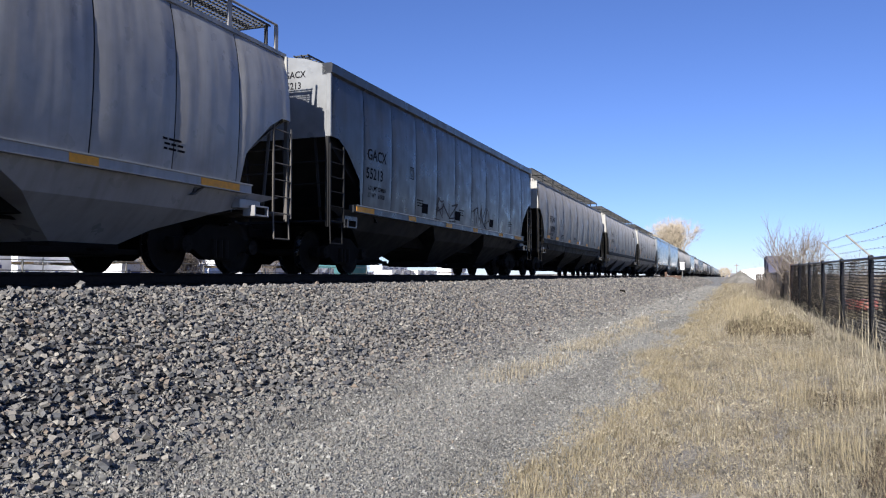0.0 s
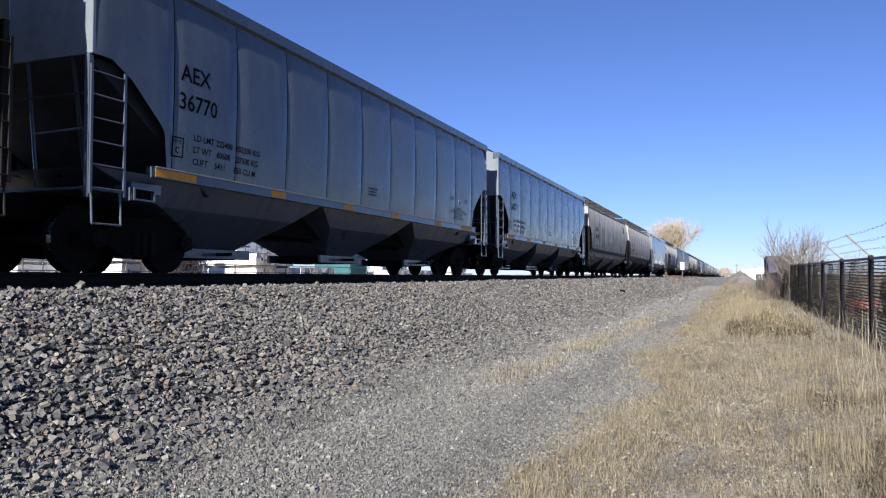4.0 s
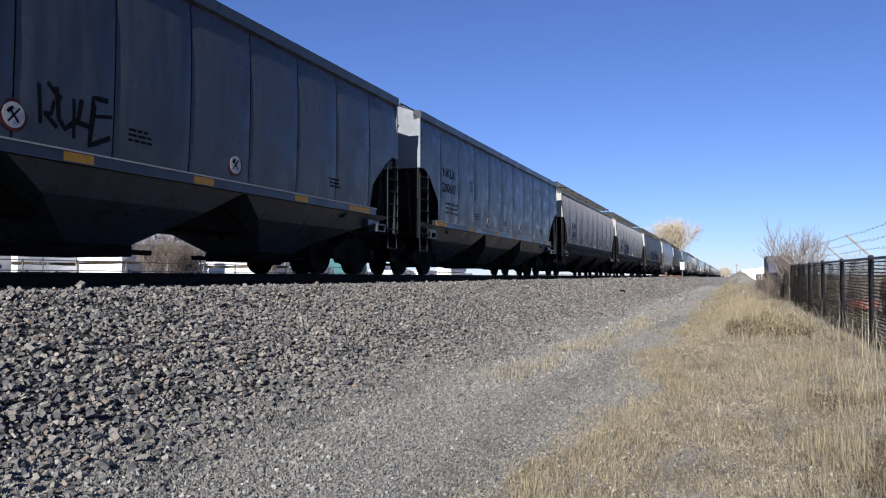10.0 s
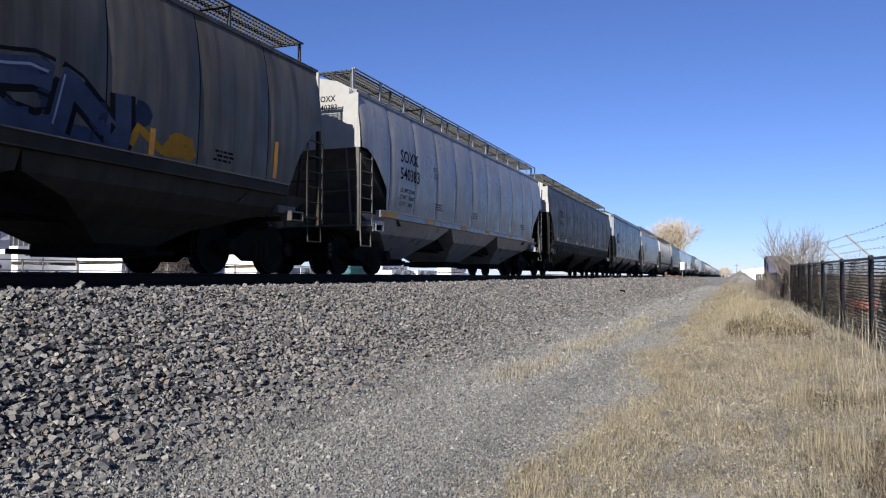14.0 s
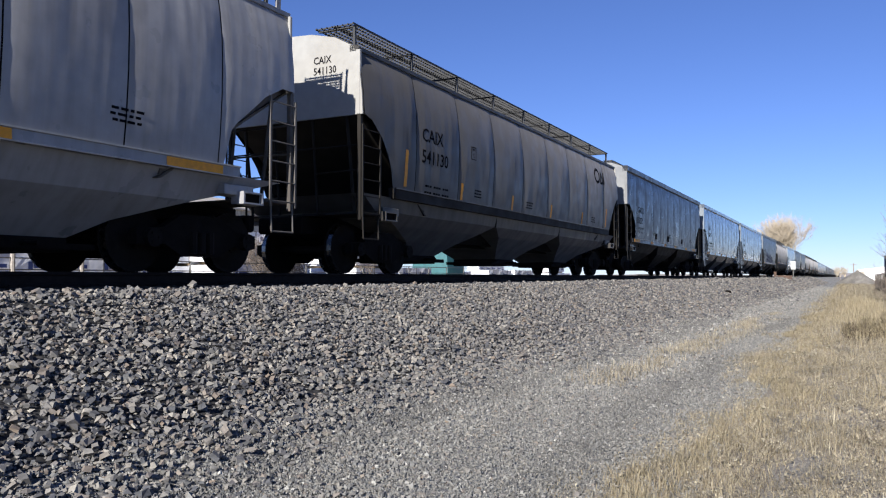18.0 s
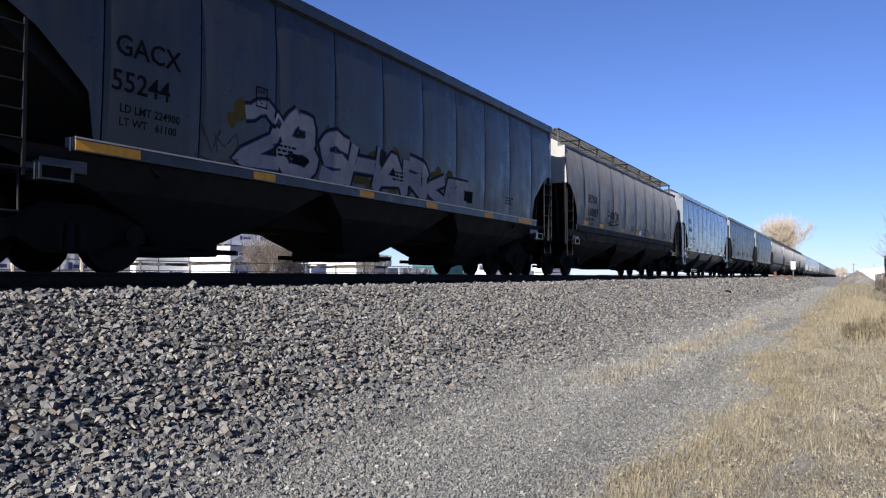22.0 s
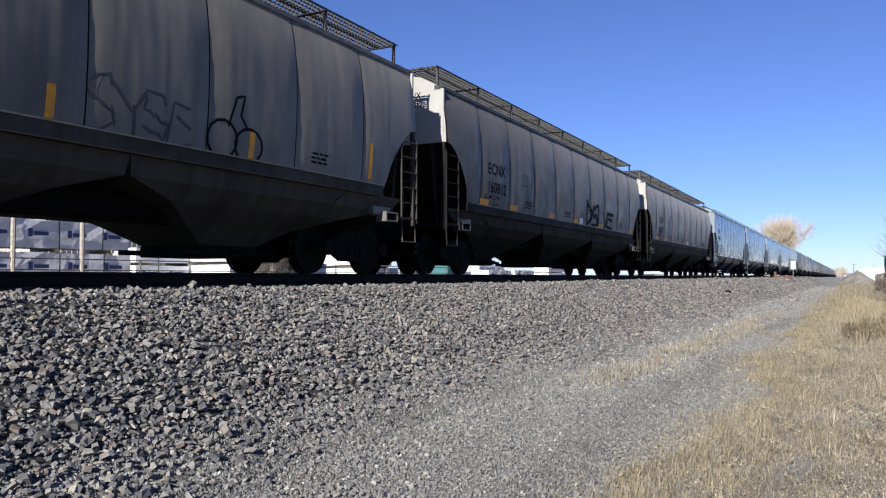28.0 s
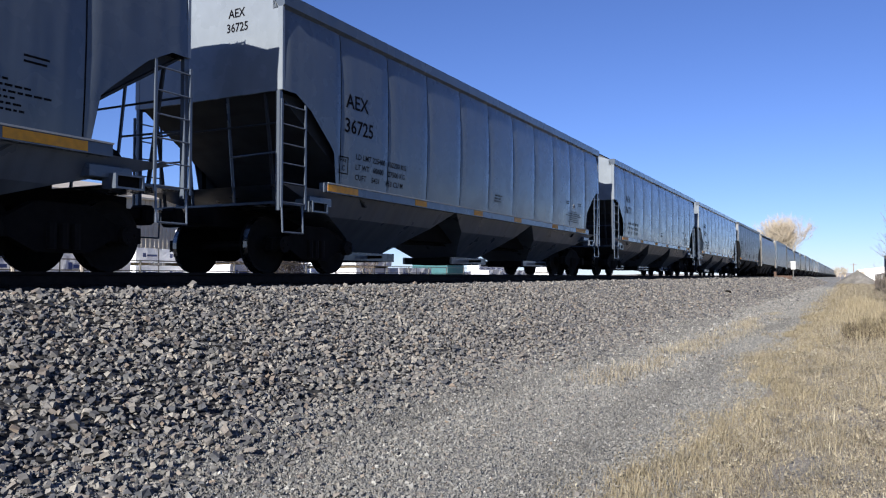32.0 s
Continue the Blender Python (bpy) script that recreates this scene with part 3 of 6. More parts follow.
def cut_letters(jobs):
    """Turns lines of writing into flat meshes, all in one go."""
    obs = []
    for text, size in jobs:
        cu = bpy.data.curves.new("lettering", "FONT")
        cu.body, cu.size, cu.resolution_u = text, size, 2
        cu.offset = size * 0.012
        obs.append((text, size, new("lettering", cu)))
    dg = bpy.context.evaluated_depsgraph_get()
    dg.update()
    for text, size, ob in obs:
        me = bpy.data.meshes.new_from_object(ob.evaluated_get(dg))
        me.materials.clear()
        if size > 0.15:                 # cut across, so that the letters follow the rounded side
            bm = bmesh.new()
            bm.from_mesh(me)
            for i in range(1, 5):
                bmesh.ops.bisect_plane(bm, geom=bm.verts[:] + bm.edges[:] + bm.faces[:], plane_co=(0, size * 0.18 * i, 0), plane_no=(0, 1, 0))
            bm.to_mesh(me)
            bm.free()
        FACES[text, size] = me
    for _, _, ob in obs:
        bpy.data.objects.remove(ob)


def words(text, size, material, name="lettering"):
    """Flat mesh of a line of writing, lying in local x (along) and y (up)."""
    me = FACES[text, size].copy()
    me.name = name
    me.materials.append(material)
    return me


def skin(kind, half, d, z):
    """Half width of the dished side sheet d metres behind the front end, at height z."""
    n = PLATES.get(round(half, 3), 11)
    k = (d / (2 * half / n)) % 1.0
    q = math.sin(math.pi * min(1, max(0, (z - 1.5) / (2.6 if kind == "flat" else 2.52))))
    return half_width(kind, z) + 0.014 * math.sin(math.pi * k) ** 0.6 * (0.3 + 0.7 * q)


def letter_side(car, kind, text, size, d, z, half, material=LETTER, squeeze=0.85):
    """Writing on the side that faces +x, from d metres behind the front end, its foot at z."""
    me = words(text, size, material)
    for v in me.vertices:
        y, zz = -half + d + v.co.x * squeeze, z + v.co.y
        v.co = (skin(kind, half, y + half, zz) + 0.003, y, zz)
    o = new("lettering", me)
    o.parent = car
    o["kind"] = "stuff"
    return o


def letter_end(car, text, size, x, z, half, material=LETTER):
    me = words(text, size, material)
    for v in me.vertices:
        v.co = (x + v.co.x * 0.9, -half - 0.026, z + v.co.y)
    o = new("lettering", me)
    o.parent = car
    o["kind"] = "stuff"
    return o


def patch(bm, kind, half, d0, d1, z0, z1, lift=0.02, n=3):
    """A thin plate on the +x side."""
    vs = []
    for i in range(n + 1):
        z = z0 + (z1 - z0) * i / n
        w = [skin(kind, half, d, z) + lift - 0.0175 for d in (d0, d1)]
        vs.append((bm.verts.new((w[0], -half + d0, z)), bm.verts.new((w[1], -half + d1, z))))
    for a, b in zip(vs, vs[1:]):
        bm.faces.new((a[0], a[1], b[1], b[0]))


def stroke(bm, kind, half, pts, w, lift):
    """A painted band along points (d, z) on the +x side."""
    fine = [pts[0]]
    for a, b in zip(pts, pts[1:]):
        k = max(1, math.ceil(math.hypot(b[0] - a[0], b[1] - a[1]) / 0.12))
        fine += [(a[0] + (b[0] - a[0]) * j / k, a[1] + (b[1] - a[1]) * j / k) for j in range(1, k + 1)]
    pts = fine
    left, right = [], []
    for i, (d, z) in enumerate(pts):
        a, b = pts[max(0, i - 1)], pts[min(len(pts) - 1, i + 1)]
        t = Vector((b[0] - a[0], b[1] - a[1]))
        t = t.normalized() if t.length > 1e-6 else Vector((1, 0))
        for s, lst in ((1, left), (-1, right)):
            dd, zz = d - s * t.y * w, z + s * t.x * w
            lst.append(bm.verts.new((skin(kind, half, dd, zz) + lift - 0.0175, -half + dd, zz)))
    for i in range(len(pts) - 1):
        f = bm.faces.new((left[i], right[i], right[i + 1], left[i + 1]))
    return bm


SPRAY = {}


def spray(color):
    if color not in SPRAY:
        SPRAY[color] = mat("spray_paint_%d" % len(SPRAY), color, 0.75, 0, 0.14, 6, spec=0.1)
    return SPRAY[color]


def arc_line(cx, cz, rx, rz, a0, a1, n=9):
    return [(cx + rx * math.cos(radians(a0 + (a1 - a0) * k / n)), cz + rz * math.sin(radians(a0 + (a1 - a0) * k / n))) for k in range(n + 1)]


# centre lines of sprayed letters in a unit square
GLYPH = {
    "A": [[(0, 0), (0.42, 1), (0.58, 1), (1, 0)], [(0.2, 0.36), (0.85, 0.36)]],
    "C": [arc_line(0.55, 0.5, 0.5, 0.5, 55, 310)],
    "D": [[(0.1, 0), (0.1, 1)], arc_line(0.1, 0.5, 0.85, 0.5, 90, -90)],
    "E": [[(0.95, 0.95), (0.1, 1), (0.05, 0), (1, 0.02)], [(0.1, 0.5), (0.8, 0.54)]],
    "F": [[(0.1, 0), (0.1, 1), (1, 0.95)], [(0.1, 0.52), (0.8, 0.55)]],
    "H": [[(0.05, 0), (0.1, 1)], [(0.9, 0), (0.95, 1.05)], [(0.1, 0.48), (0.9, 0.55)]],
    "K": [[(0.1, 0), (0.08, 1.1)], [(1, 1), (0.15, 0.5), (0.6, 0.3), (1.05, -0.05)]],
    "L": [[(0.1, 1), (0.08, 0), (0.95, 0.06)]],
    "M": [[(0, 0), (0.12, 1), (0.5, 0.35), (0.88, 1), (1, 0)]],
    "N": [[(0.05, 0), (0.1, 1), (0.88, 0.05), (0.95, 1.05)]],
    "O": [arc_line(0.5, 0.5, 0.48, 0.5, 80, 445, 14)],
    "R": [[(0.1, 0), (0.1, 1)], arc_line(0.12, 0.74, 0.75, 0.27, 90, -90, 7), [(0.3, 0.46), (1.05, 0)]],
    "S": [arc_line(0.5, 0.74, 0.42, 0.27, 30, 270, 7) + arc_line(0.5, 0.26, 0.45, 0.26, 90, -150, 7)],
    "T": [[(-0.05, 0.92), (1.05, 1.0)], [(0.5, 0.95), (0.48, -0.05)]],
    "U": [[(0.05, 1), (0.1, 0.3), (0.5, 0), (0.9, 0.3), (0.95, 1.05)]],
    "V": [[(0, 1), (0.48, 0), (1, 1.05)]],
    "Y": [[(0, 1), (0.5, 0.5), (1, 1.05)], [(0.5, 0.5), (0.4, -0.1)]],
    "Z": [[(0.05, 0.95), (0.95, 1), (0.05, 0.03), (1.05, 0.05)]],
    "I": [[(0.5, 0), (0.5, 1)]],
    "2": [arc_line(0.45, 0.72, 0.42, 0.28, 160, -40, 7) + [(0.0, 0.02), (1, 0.05)]],
    "8": [arc_line(0.5, 0.74, 0.36, 0.26, 90, 450, 10), arc_line(0.5, 0.26, 0.45, 0.27, 90, 450, 10)]}


def letter_lines(text, d0, d1, z0, h0, h1, rng, wild=0.12, over=1.1):
    """Letter by letter: the warped centre lines of a sprayed word and its letter width."""
    n = len(text)
    w = (d1 - d0) / n
    out = []
    for i, ch in enumerate(text):
        if ch not in GLYPH:
            continue
        h = (h0 + (h1 - h0) * i / max(1, n - 1)) * rng.uniform(0.85, 1.08)
        lean, drop, ww = rng.uniform(-0.12, 0.22) * w, rng.uniform(-0.04, 0.08) * h, w * over * rng.uniform(0.88, 1.08)
        for line in GLYPH[ch]:
            out.append([(d0 + w * i + ww * (x + rng.uniform(-wild, wild) * 0.6) + lean * z, z0 + drop + h * (z + rng.uniform(-wild, wild) * 0.5)) for x, z in line])
    return out, w


def sprayed_piece(car, kind, half, text, d0, d1, z0, h0, h1, fill, edge, seed, label, cloud=None, rim=None, shine=None, field=None, fat=0.2):
    """A sprayed word: cloud behind it, dark edge or pale rim, fat filled letters, thin shine lines, a low field of colour along its foot."""
    rng = random.Random(seed)
    foot = 1.51 if kind == "flat" else 1.648
    lines, w = letter_lines(text, d0, d1, z0, h0, h1, rng)
    t = fat * min(w, (h0 + h1) / 2) * 0.62
    back, body, line_bm, rim_bm = B(), B(), B(), B()
    for k, pts in enumerate(lines):
        q = t * rng.uniform(0.85, 1.2)
        e = 0.00002 * k
        stroke(back, kind, half, pts, q * 1.55, 0.0190 + e)
        if rim:
            stroke(rim_bm, kind, half, pts, q * 1.2, 0.0197 + e)
        stroke(body, kind, half, pts, q, 0.0204 + e)
        if shine and k % 3 != 2:
            stroke(line_bm, kind, half, [(a - q * 0.45, b + q * 0.35) for a, b in pts[:max(2, len(pts) * 2 // 3)]], q * 0.1, 0.0211 + e)
    g = part("graffiti", back, spray(edge), car, label)
    part("letter_fill", body, spray(fill), g)["kind"] = "stuff"
    for bm, col, name in ((rim_bm, rim, "letter_rim"), (line_bm, shine, "shine_line")):
        if col:
            part(name, bm, spray(col), g)["kind"] = "stuff"
        else:
            bm.free()

    def puffs(bm, m, lo, hi, r0, r1, lift):
        for _ in range(m):
            u = rng.uniform(-0.04, 1.04)
            c, r = d0 + u * (d1 - d0), rng.uniform(r0, r1)
            z = max(foot + r * 0.3, z0 + (h0 + (h1 - h0) * u) * rng.uniform(lo, hi))
            pts = [(c + r * rng.uniform(0.7, 1.2) * math.cos(j * 0.7), max(foot, z + r * rng.uniform(0.7, 1.2) * math.sin(j * 0.7))) for j in range(9)]
            bm.faces.new([bm.verts.new((skin(kind, half, *p) + lift, -half + p[0], p[1])) for p in pts])
    if cloud:
        bm = B()
        puffs(bm, int((d1 - d0) * 7), 0.0, 1.12, 0.07, 0.2, 0.0008)
        part("spray_cloud", bm, spray(cloud), g)["kind"] = "stuff"
    if field:
        bm = B()
        for k in range(int((d1 - d0) / 0.25)):
            a = d0 + 0.25 * k
            zz = foot + rng.uniform(0.06, 0.4) * h0
            pts = [(a, foot), (a + 0.27, foot), (a + 0.27, zz), (a, zz + rng.uniform(-0.1, 0.1))]
            bm.faces.new([bm.verts.new((skin(kind, half, *p) + 0.0011, -half + p[0], p[1])) for p in pts])
        part("foot_field", bm, spray(field), g)["kind"] = "stuff"


def sprayed_tag(car, kind, half, text, d0, d1, z0, h, color, seed, w=0.02, label="thin sprayed tag"):
    """A word in single sprayed lines with a stroke under it."""
    rng = random.Random(seed)
    bm = B()
    lines, _ = letter_lines(text, d0, d1, z0, h, h * 0.9, rng, 0.3, 1.15)
    for k, pts in enumerate(lines):
        stroke(bm, kind, half, pts, w * rng.uniform(0.8, 1.25), 0.0193 + 0.00004 * k)
    if rng.random() < 0.6:
        stroke(bm, kind, half, [(d0, z0 - 0.05), ((d0 + d1) / 2, z0 - 0.12), (d1 + 0.1, z0 - 0.02)], w * 0.8, 0.0205)
    part("sprayed_tag", bm, spray(color), car, label)


def sprayed_figure(car, kind, half, d, z, h, color, w=0.018):
    """A looped stick drawing: two rings under a pointed hat."""
    bm = B()
    stroke(bm, kind, half, [(d - 0.3 * h + 0.3 * h * math.cos(a * 0.5), z + 0.3 * h + 0.28 * h * math.sin(a * 0.5)) for a in range(14)], w, 0.0195)
    stroke(bm, kind, half, [(d + 0.26 * h + 0.3 * h * math.cos(a * 0.5), z + 0.27 * h + 0.26 * h * math.sin(a * 0.5)) for a in range(14)], w, 0.0197)
    stroke(bm, kind, half, [(d - 0.2 * h, z + 0.5 * h), (d - 0.05 * h, z + 0.95 * h), (d + 0.12 * h, z + h), (d + 0.05 * h, z + 0.7 * h), (d + 0.22 * h, z + 0.5 * h)], w, 0.0199)
    part("sprayed_tag", bm, spray(color), car, "black sprayed looped figure")


LENGTHS = {"G": 18.35, "A": 18.5, "N": 18.45, "C": 18.82, "E": 19.1, "T": 20.4, "S": 18.8, "D": 20.4, "U": 20.4}
SHEETS = {"G": 11, "A": 11, "N": 11, "C": 9, "E": 10, "T": 10, "S": 11, "D": 10, "U": 10}
SHAPE = {"G": "flat", "A": "flat", "N": "flat", "C": "round", "E": "round", "T": "round", "S": "pale", "D": "round", "U": "round"}
PLATES = {round((LENGTHS[k] - GAP) / 2, 3): SHEETS[k] for k in LENGTHS}
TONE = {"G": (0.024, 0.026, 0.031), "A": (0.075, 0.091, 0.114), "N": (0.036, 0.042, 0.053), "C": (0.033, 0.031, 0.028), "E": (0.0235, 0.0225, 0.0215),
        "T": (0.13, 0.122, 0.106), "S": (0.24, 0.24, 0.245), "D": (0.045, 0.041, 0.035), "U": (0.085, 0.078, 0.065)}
LIT_END_TONE = {"G": (0.2, 0.208, 0.215), "A": (0.19, 0.215, 0.24), "N": (0.2, 0.22, 0.24)}       # the ends face the sun; that brightness is put into their tone
LOOK = {"G": "weathered grey flat-sided covered hopper wagon with black lettering", "A": "glossy light blue-grey flat-sided covered hopper wagon",
        "N": "bluish grey flat-sided covered hopper wagon with black lettering", "C": "weathered tan-grey round-sided covered hopper wagon with roof walk",
        "E": "dark brownish-grey round-sided covered hopper wagon with roof walk", "T": "streaked beige-grey round-sided covered hopper wagon with roof walk",
        "S": "pale grey round-sided covered hopper wagon with roof walk", "D": "soot-dark round-sided covered hopper wagon with roof walk",
        "U": "beige-grey round-sided covered hopper wagon streaked with soot"}

# front end along the track at the start, kind, marks
TRAIN = [
    (-4.9, "S", "SOXX", "540381"), (13.9, "G", "GACX", "55213"), (32.1, "E", "ECNX", "160905"), (51.2, "C", "CAIX", "541094"), (69.8, "C", "CAIX", "541155"),
    (88.3, "A", "AEX", "36770"), (106.7, "A", "AEX", "36771"), (125.3, "C", "CAIX", "541198"), (143.9, "E", "ECNX", "160806"), (163.2, "A", "AEX", "36769"),
    (181.6, "T", "TILX", "54255"), (202.0, "N", "NKLX", "200598"), (220.4, "N", "NKLX", "200607"), (238.8, "E", "ECNX", "160897"), (257.7, "E", "ECNX", "160827"),
    (277.0, "U", "TILX", "54352"), (297.6, "S", "SOXX", "540383"), (316.45, "D", "TILX", "54310"), (336.85, "N", "NKLX", "200616"), (355.3, "S", "SOXX", "540380"),
    (374.5, "C", "CAIX", "541130"), (393.2, "G", "GACX", "55252"), (411.6, "A", "AEX", "36713"), (429.9, "A", "AEX", "36717"), (448.2, "G", "GACX", "55244"),
    (466.5, "E", "ECNX", "160887"), (485.5, "A", "AEX", "36766"), (503.8, "G", "GACX", "55200"), (522.2, "G", "GACX", "55237"), (540.7, "C", "CAIX", "541101"),
    (559.2, "T", "TILX", "54292"), (579.4, "E", "ECNX", "160812"), (598.3, "E", "ECNX", "160831"), (617.5, "A", "AEX", "36693"), (635.75, "A", "AEX", "36726"),
    (654.6, "A", "AEX", "36725"), (673.6, "A", "AEX", "36731"), (692.1, "A", "AEX", "36702"), (710.6, "G", "GACX", "55240")]
SPEED = 20.166
MARK_SIZE = {"G": 0.35, "A": 0.355, "N": 0.37, "C": 0.38, "E": 0.38, "T": 0.42, "S": 0.42, "D": 0.42, "U": 0.42}
PRINT = ("LD LMT 225400  102200 KG", "LT WT   60600    27500 KG", "CUFT    5431     153 CU M")
PRINT_E = ("LD LMT 223900", "LT WT   62100")
PRINT_S = ("LD LMT 223400", "LT WT   62600", "CU FT    5400")
PRINT_G = ("LD LMT 224900", "LT WT   61100")
cut_letters(sorted({(w, q) for _, k, a, b in TRAIN for w in (a, b) for q in (MARK_SIZE[k], 0.2 if SHAPE[k] == "flat" else 0.19)}) + [("PLATE", 0.07), ("C", 0.13)] + [(w, 0.14) for w in PRINT + PRINT_E + PRINT_G + PRINT_S + ("DO NOT HAMMER ON CAR",)])


def far_car(kind, L):
    """A wagon that stays far down the line: the same forms with the small parts left off."""
    half = (L - GAP) / 2
    car = thing("covered_hopper", "covered hopper wagon", "hopper wagon", "covered hoppers of the freight train")
    for s in (1, -1):
        bm = B()
        pts = [(s * w, z) for z, w in outline(kind)]
        prism(bm, pts + [(s * 1.2, 4.2), (s * 1.2, 1.3)], -half + 0.02, half - 0.02, "y")
        for e in (-1, 1):
            box(bm, s * 1.5, s * 1.62, e * half - 0.06, e * half + 0.06, 1.0, 4.1)
        part("side_sheet", bm, PAINT, car)
        bm = B()
        w = half_width(kind, 1.4)
        box(bm, s * (w - 0.1), s * (w + 0.045), -half + 1.16, half - 1.16, 1.27, 1.5)
        part("side_sill", bm, PAINT, car)
        bm = B()
        e = 1.62 if kind == "flat" else 1.43
        box(bm, s * 1.2, s * e, -half, half, 4.1 if kind == "flat" else 4.24, 4.33)
        part("eave_rail", bm, PAINT, car)
    bm = B()
    prism(bm, [(-1.3, 4.3), (-0.6, 4.52), (0.6, 4.52), (1.3, 4.3)], -half, half, "y")
    box(bm, -0.3, 0.3, -half + 0.7, half - 0.7, 4.5, 4.68)
    part("roof", bm, PAINT, car)
    for e in (-1, 1):
        bm = B()
        box(bm, -1.5, 1.5, e * half - 0.03, e * half + 0.03, 2.9, 4.3)
        part("end_wall", bm, WHITE, car)
        bm = B()
        y = e * (half - 1.6)
        for a in (-0.89, 0.89):
            rod(bm, (-0.83, y + a, 0.457), (0.83, y + a, 0.457), 0.457, 14)
        box(bm, -1.12, 1.12, y - 1.1, y + 1.1, 0.35, 0.75)
        part("truck", bm, STEEL_DARK, car)
    bm = B()
    inner = 2 * (half - 3.3)
    for i in range(3):
        c = -inner / 2 + inner * (i + 0.5) / 3
        lofted(bm, [[(-1.45, c - inner / 6, 1.3), (1.45, c - inner / 6, 1.3), (1.45, c + inner / 6, 1.3), (-1.45, c + inner / 6, 1.3)],
                    [(-0.95, c - 0.55, 0.3), (0.95, c - 0.55, 0.3), (0.95, c + 0.55, 0.3), (-0.95, c + 0.55, 0.3)]])
    part("hopper_bays", bm, SHADED_GRIME, car)
    return car


CARS = []


RED_RING = mat("red_sign_paint", (0.09, 0.02, 0.022), 0.6, spec=0.1)
SIGN_WHITE = mat("dirty_white_sign", (0.38, 0.38, 0.38), 0.6, 0, 0.1, 20, spec=0.1)


def dress(car, k, kind, half, a, b, rng):
    """Marks, reflectors and small print of one wagon."""
    size = MARK_SIZE[k]
    za, zb = {"A": (2.86, 2.43), "G": (2.58, 2.15), "E": (2.42, 1.98), "C": (2.70, 2.26)}.get(k, (2.78, 2.35))
    letter_side(car, kind, a, size, 1.66 if kind == "flat" else 2.1, za, half, LETTER, 1.02)
    letter_side(car, kind, b, size, 1.62 if kind == "flat" else 2.1, zb, half, LETTER, 1.02)
    if kind == "flat":
        letter_end(car, a, 0.2, 0.5, 4.06, half)
        letter_end(car, b, 0.2, 0.46, 3.83, half)
    else:
        letter_end(car, a, 0.19, 0.5, 3.86, half)
        letter_end(car, b, 0.19, 0.5, 3.66, half)
    L = 2 * half
    if k in "AGNS":
        spots = [(1.17, 0.9)] + [(d, 0.48) for d in (4.1, 6.85, 9.3, 12.2)] + [(L - 2.5, 1.0)]
    elif k in "CTU":
        spots = [(d, 0.11) for d in ((1.45, 4.5, 7.65, 10.8, 14.0, L - 1.7) if k in "TU" else (1.45, 3.95, 6.9, 9.85, 12.8, L - 1.7))]
    else:
        spots = [(d, 0.5) for d in (1.75, 3.6, 6.5, 8.8, 11.55)] + [(L - 1.75, 0.36)]
    for d, w in spots:
        bm = B()
        if k in "AGNS":
            box(bm, half_width(kind, 1.4) + 0.043, half_width(kind, 1.4) + 0.047, -half + d, -half + d + w, 1.362, 1.475)
        elif k in "CTU":
            patch(bm, kind, half, d, d + w, 1.70 if d < 2 or d > L - 2 else 1.655, 2.42 if d < 2 else 2.35 if d > L - 2 else 2.03, 0.022, 5)
        else:
            patch(bm, kind, half, d, d + w, 1.655, 1.79, 0.022)
        part("reflector", bm, YELLOW, car, "yellow reflective strip")
    if k == "A":
        for j, row in enumerate(PRINT):
            letter_side(car, kind, row, 0.14, 1.98, 2.0 - 0.18 * j, half, LETTER, 1.05)
    if k == "S":
        for j, row in enumerate(PRINT_S):
            letter_side(car, kind, row, 0.14, 2.15, 2.04 - 0.17 * j, half, LETTER, 1.0)
    if k in "EG":
        for j, row in enumerate(PRINT_E if k == "E" else PRINT_G):
            letter_side(car, kind, row, 0.14, 1.95 if k == "E" else 1.75, (1.82 if k == "E" else 1.9) - 0.16 * j, half, LETTER, 1.0)
    bm = B()
    for r in range(0 if k in "AEGS" else 2 if k == "C" else 3):
        z = (1.78 if k == "C" else 2.02) - 0.13 * r
        d = 1.95 if kind == "flat" else 2.3
        for q in range(9):
            w = rng.uniform(0.04, 0.11)
            patch(bm, kind, half, d, d + w, z, z + 0.042, 0.021, 1)
            d += w + (0.09 if q % 3 == 2 else 0.025)
    for c in ((8.0,) if k == "A" else (4.6, 7.9, L - 3.4)):
        for r in range(3):
            d = c + rng.uniform(0, 0.08)
            while d < c + 0.42:
                w = rng.uniform(0.05, 0.16)
                patch(bm, kind, half, d, d + w, 1.92 - 0.07 * r, 1.953 - 0.07 * r, 0.021, 1)
                d += w + 0.03
    if k == "A":
        for r, w in enumerate((0.5, 1.1, 1.5, 0.7, 0.75, 0.9)):
            d = L - 2.75 - w / 2
            while d < L - 2.75 + w / 2:
                q = rng.uniform(0.06, 0.16)
                patch(bm, kind, half, d, d + q * 0.6, 1.96 - 0.062 * r, 1.984 - 0.062 * r, 0.021, 1)
                d += q * 0.6 + 0.022
        for d0, w in ((L - 3.55, 0.34), (L - 2.3, 0.3)):
            patch(bm, kind, half, d0, d0 + w, 2.25, 2.275, 0.021, 1)
            patch(bm, kind, half, d0, d0 + w * 0.9, 2.19, 2.215, 0.021, 1)
    part("small_print", bm, LETTER, car)["kind"] = "stuff"
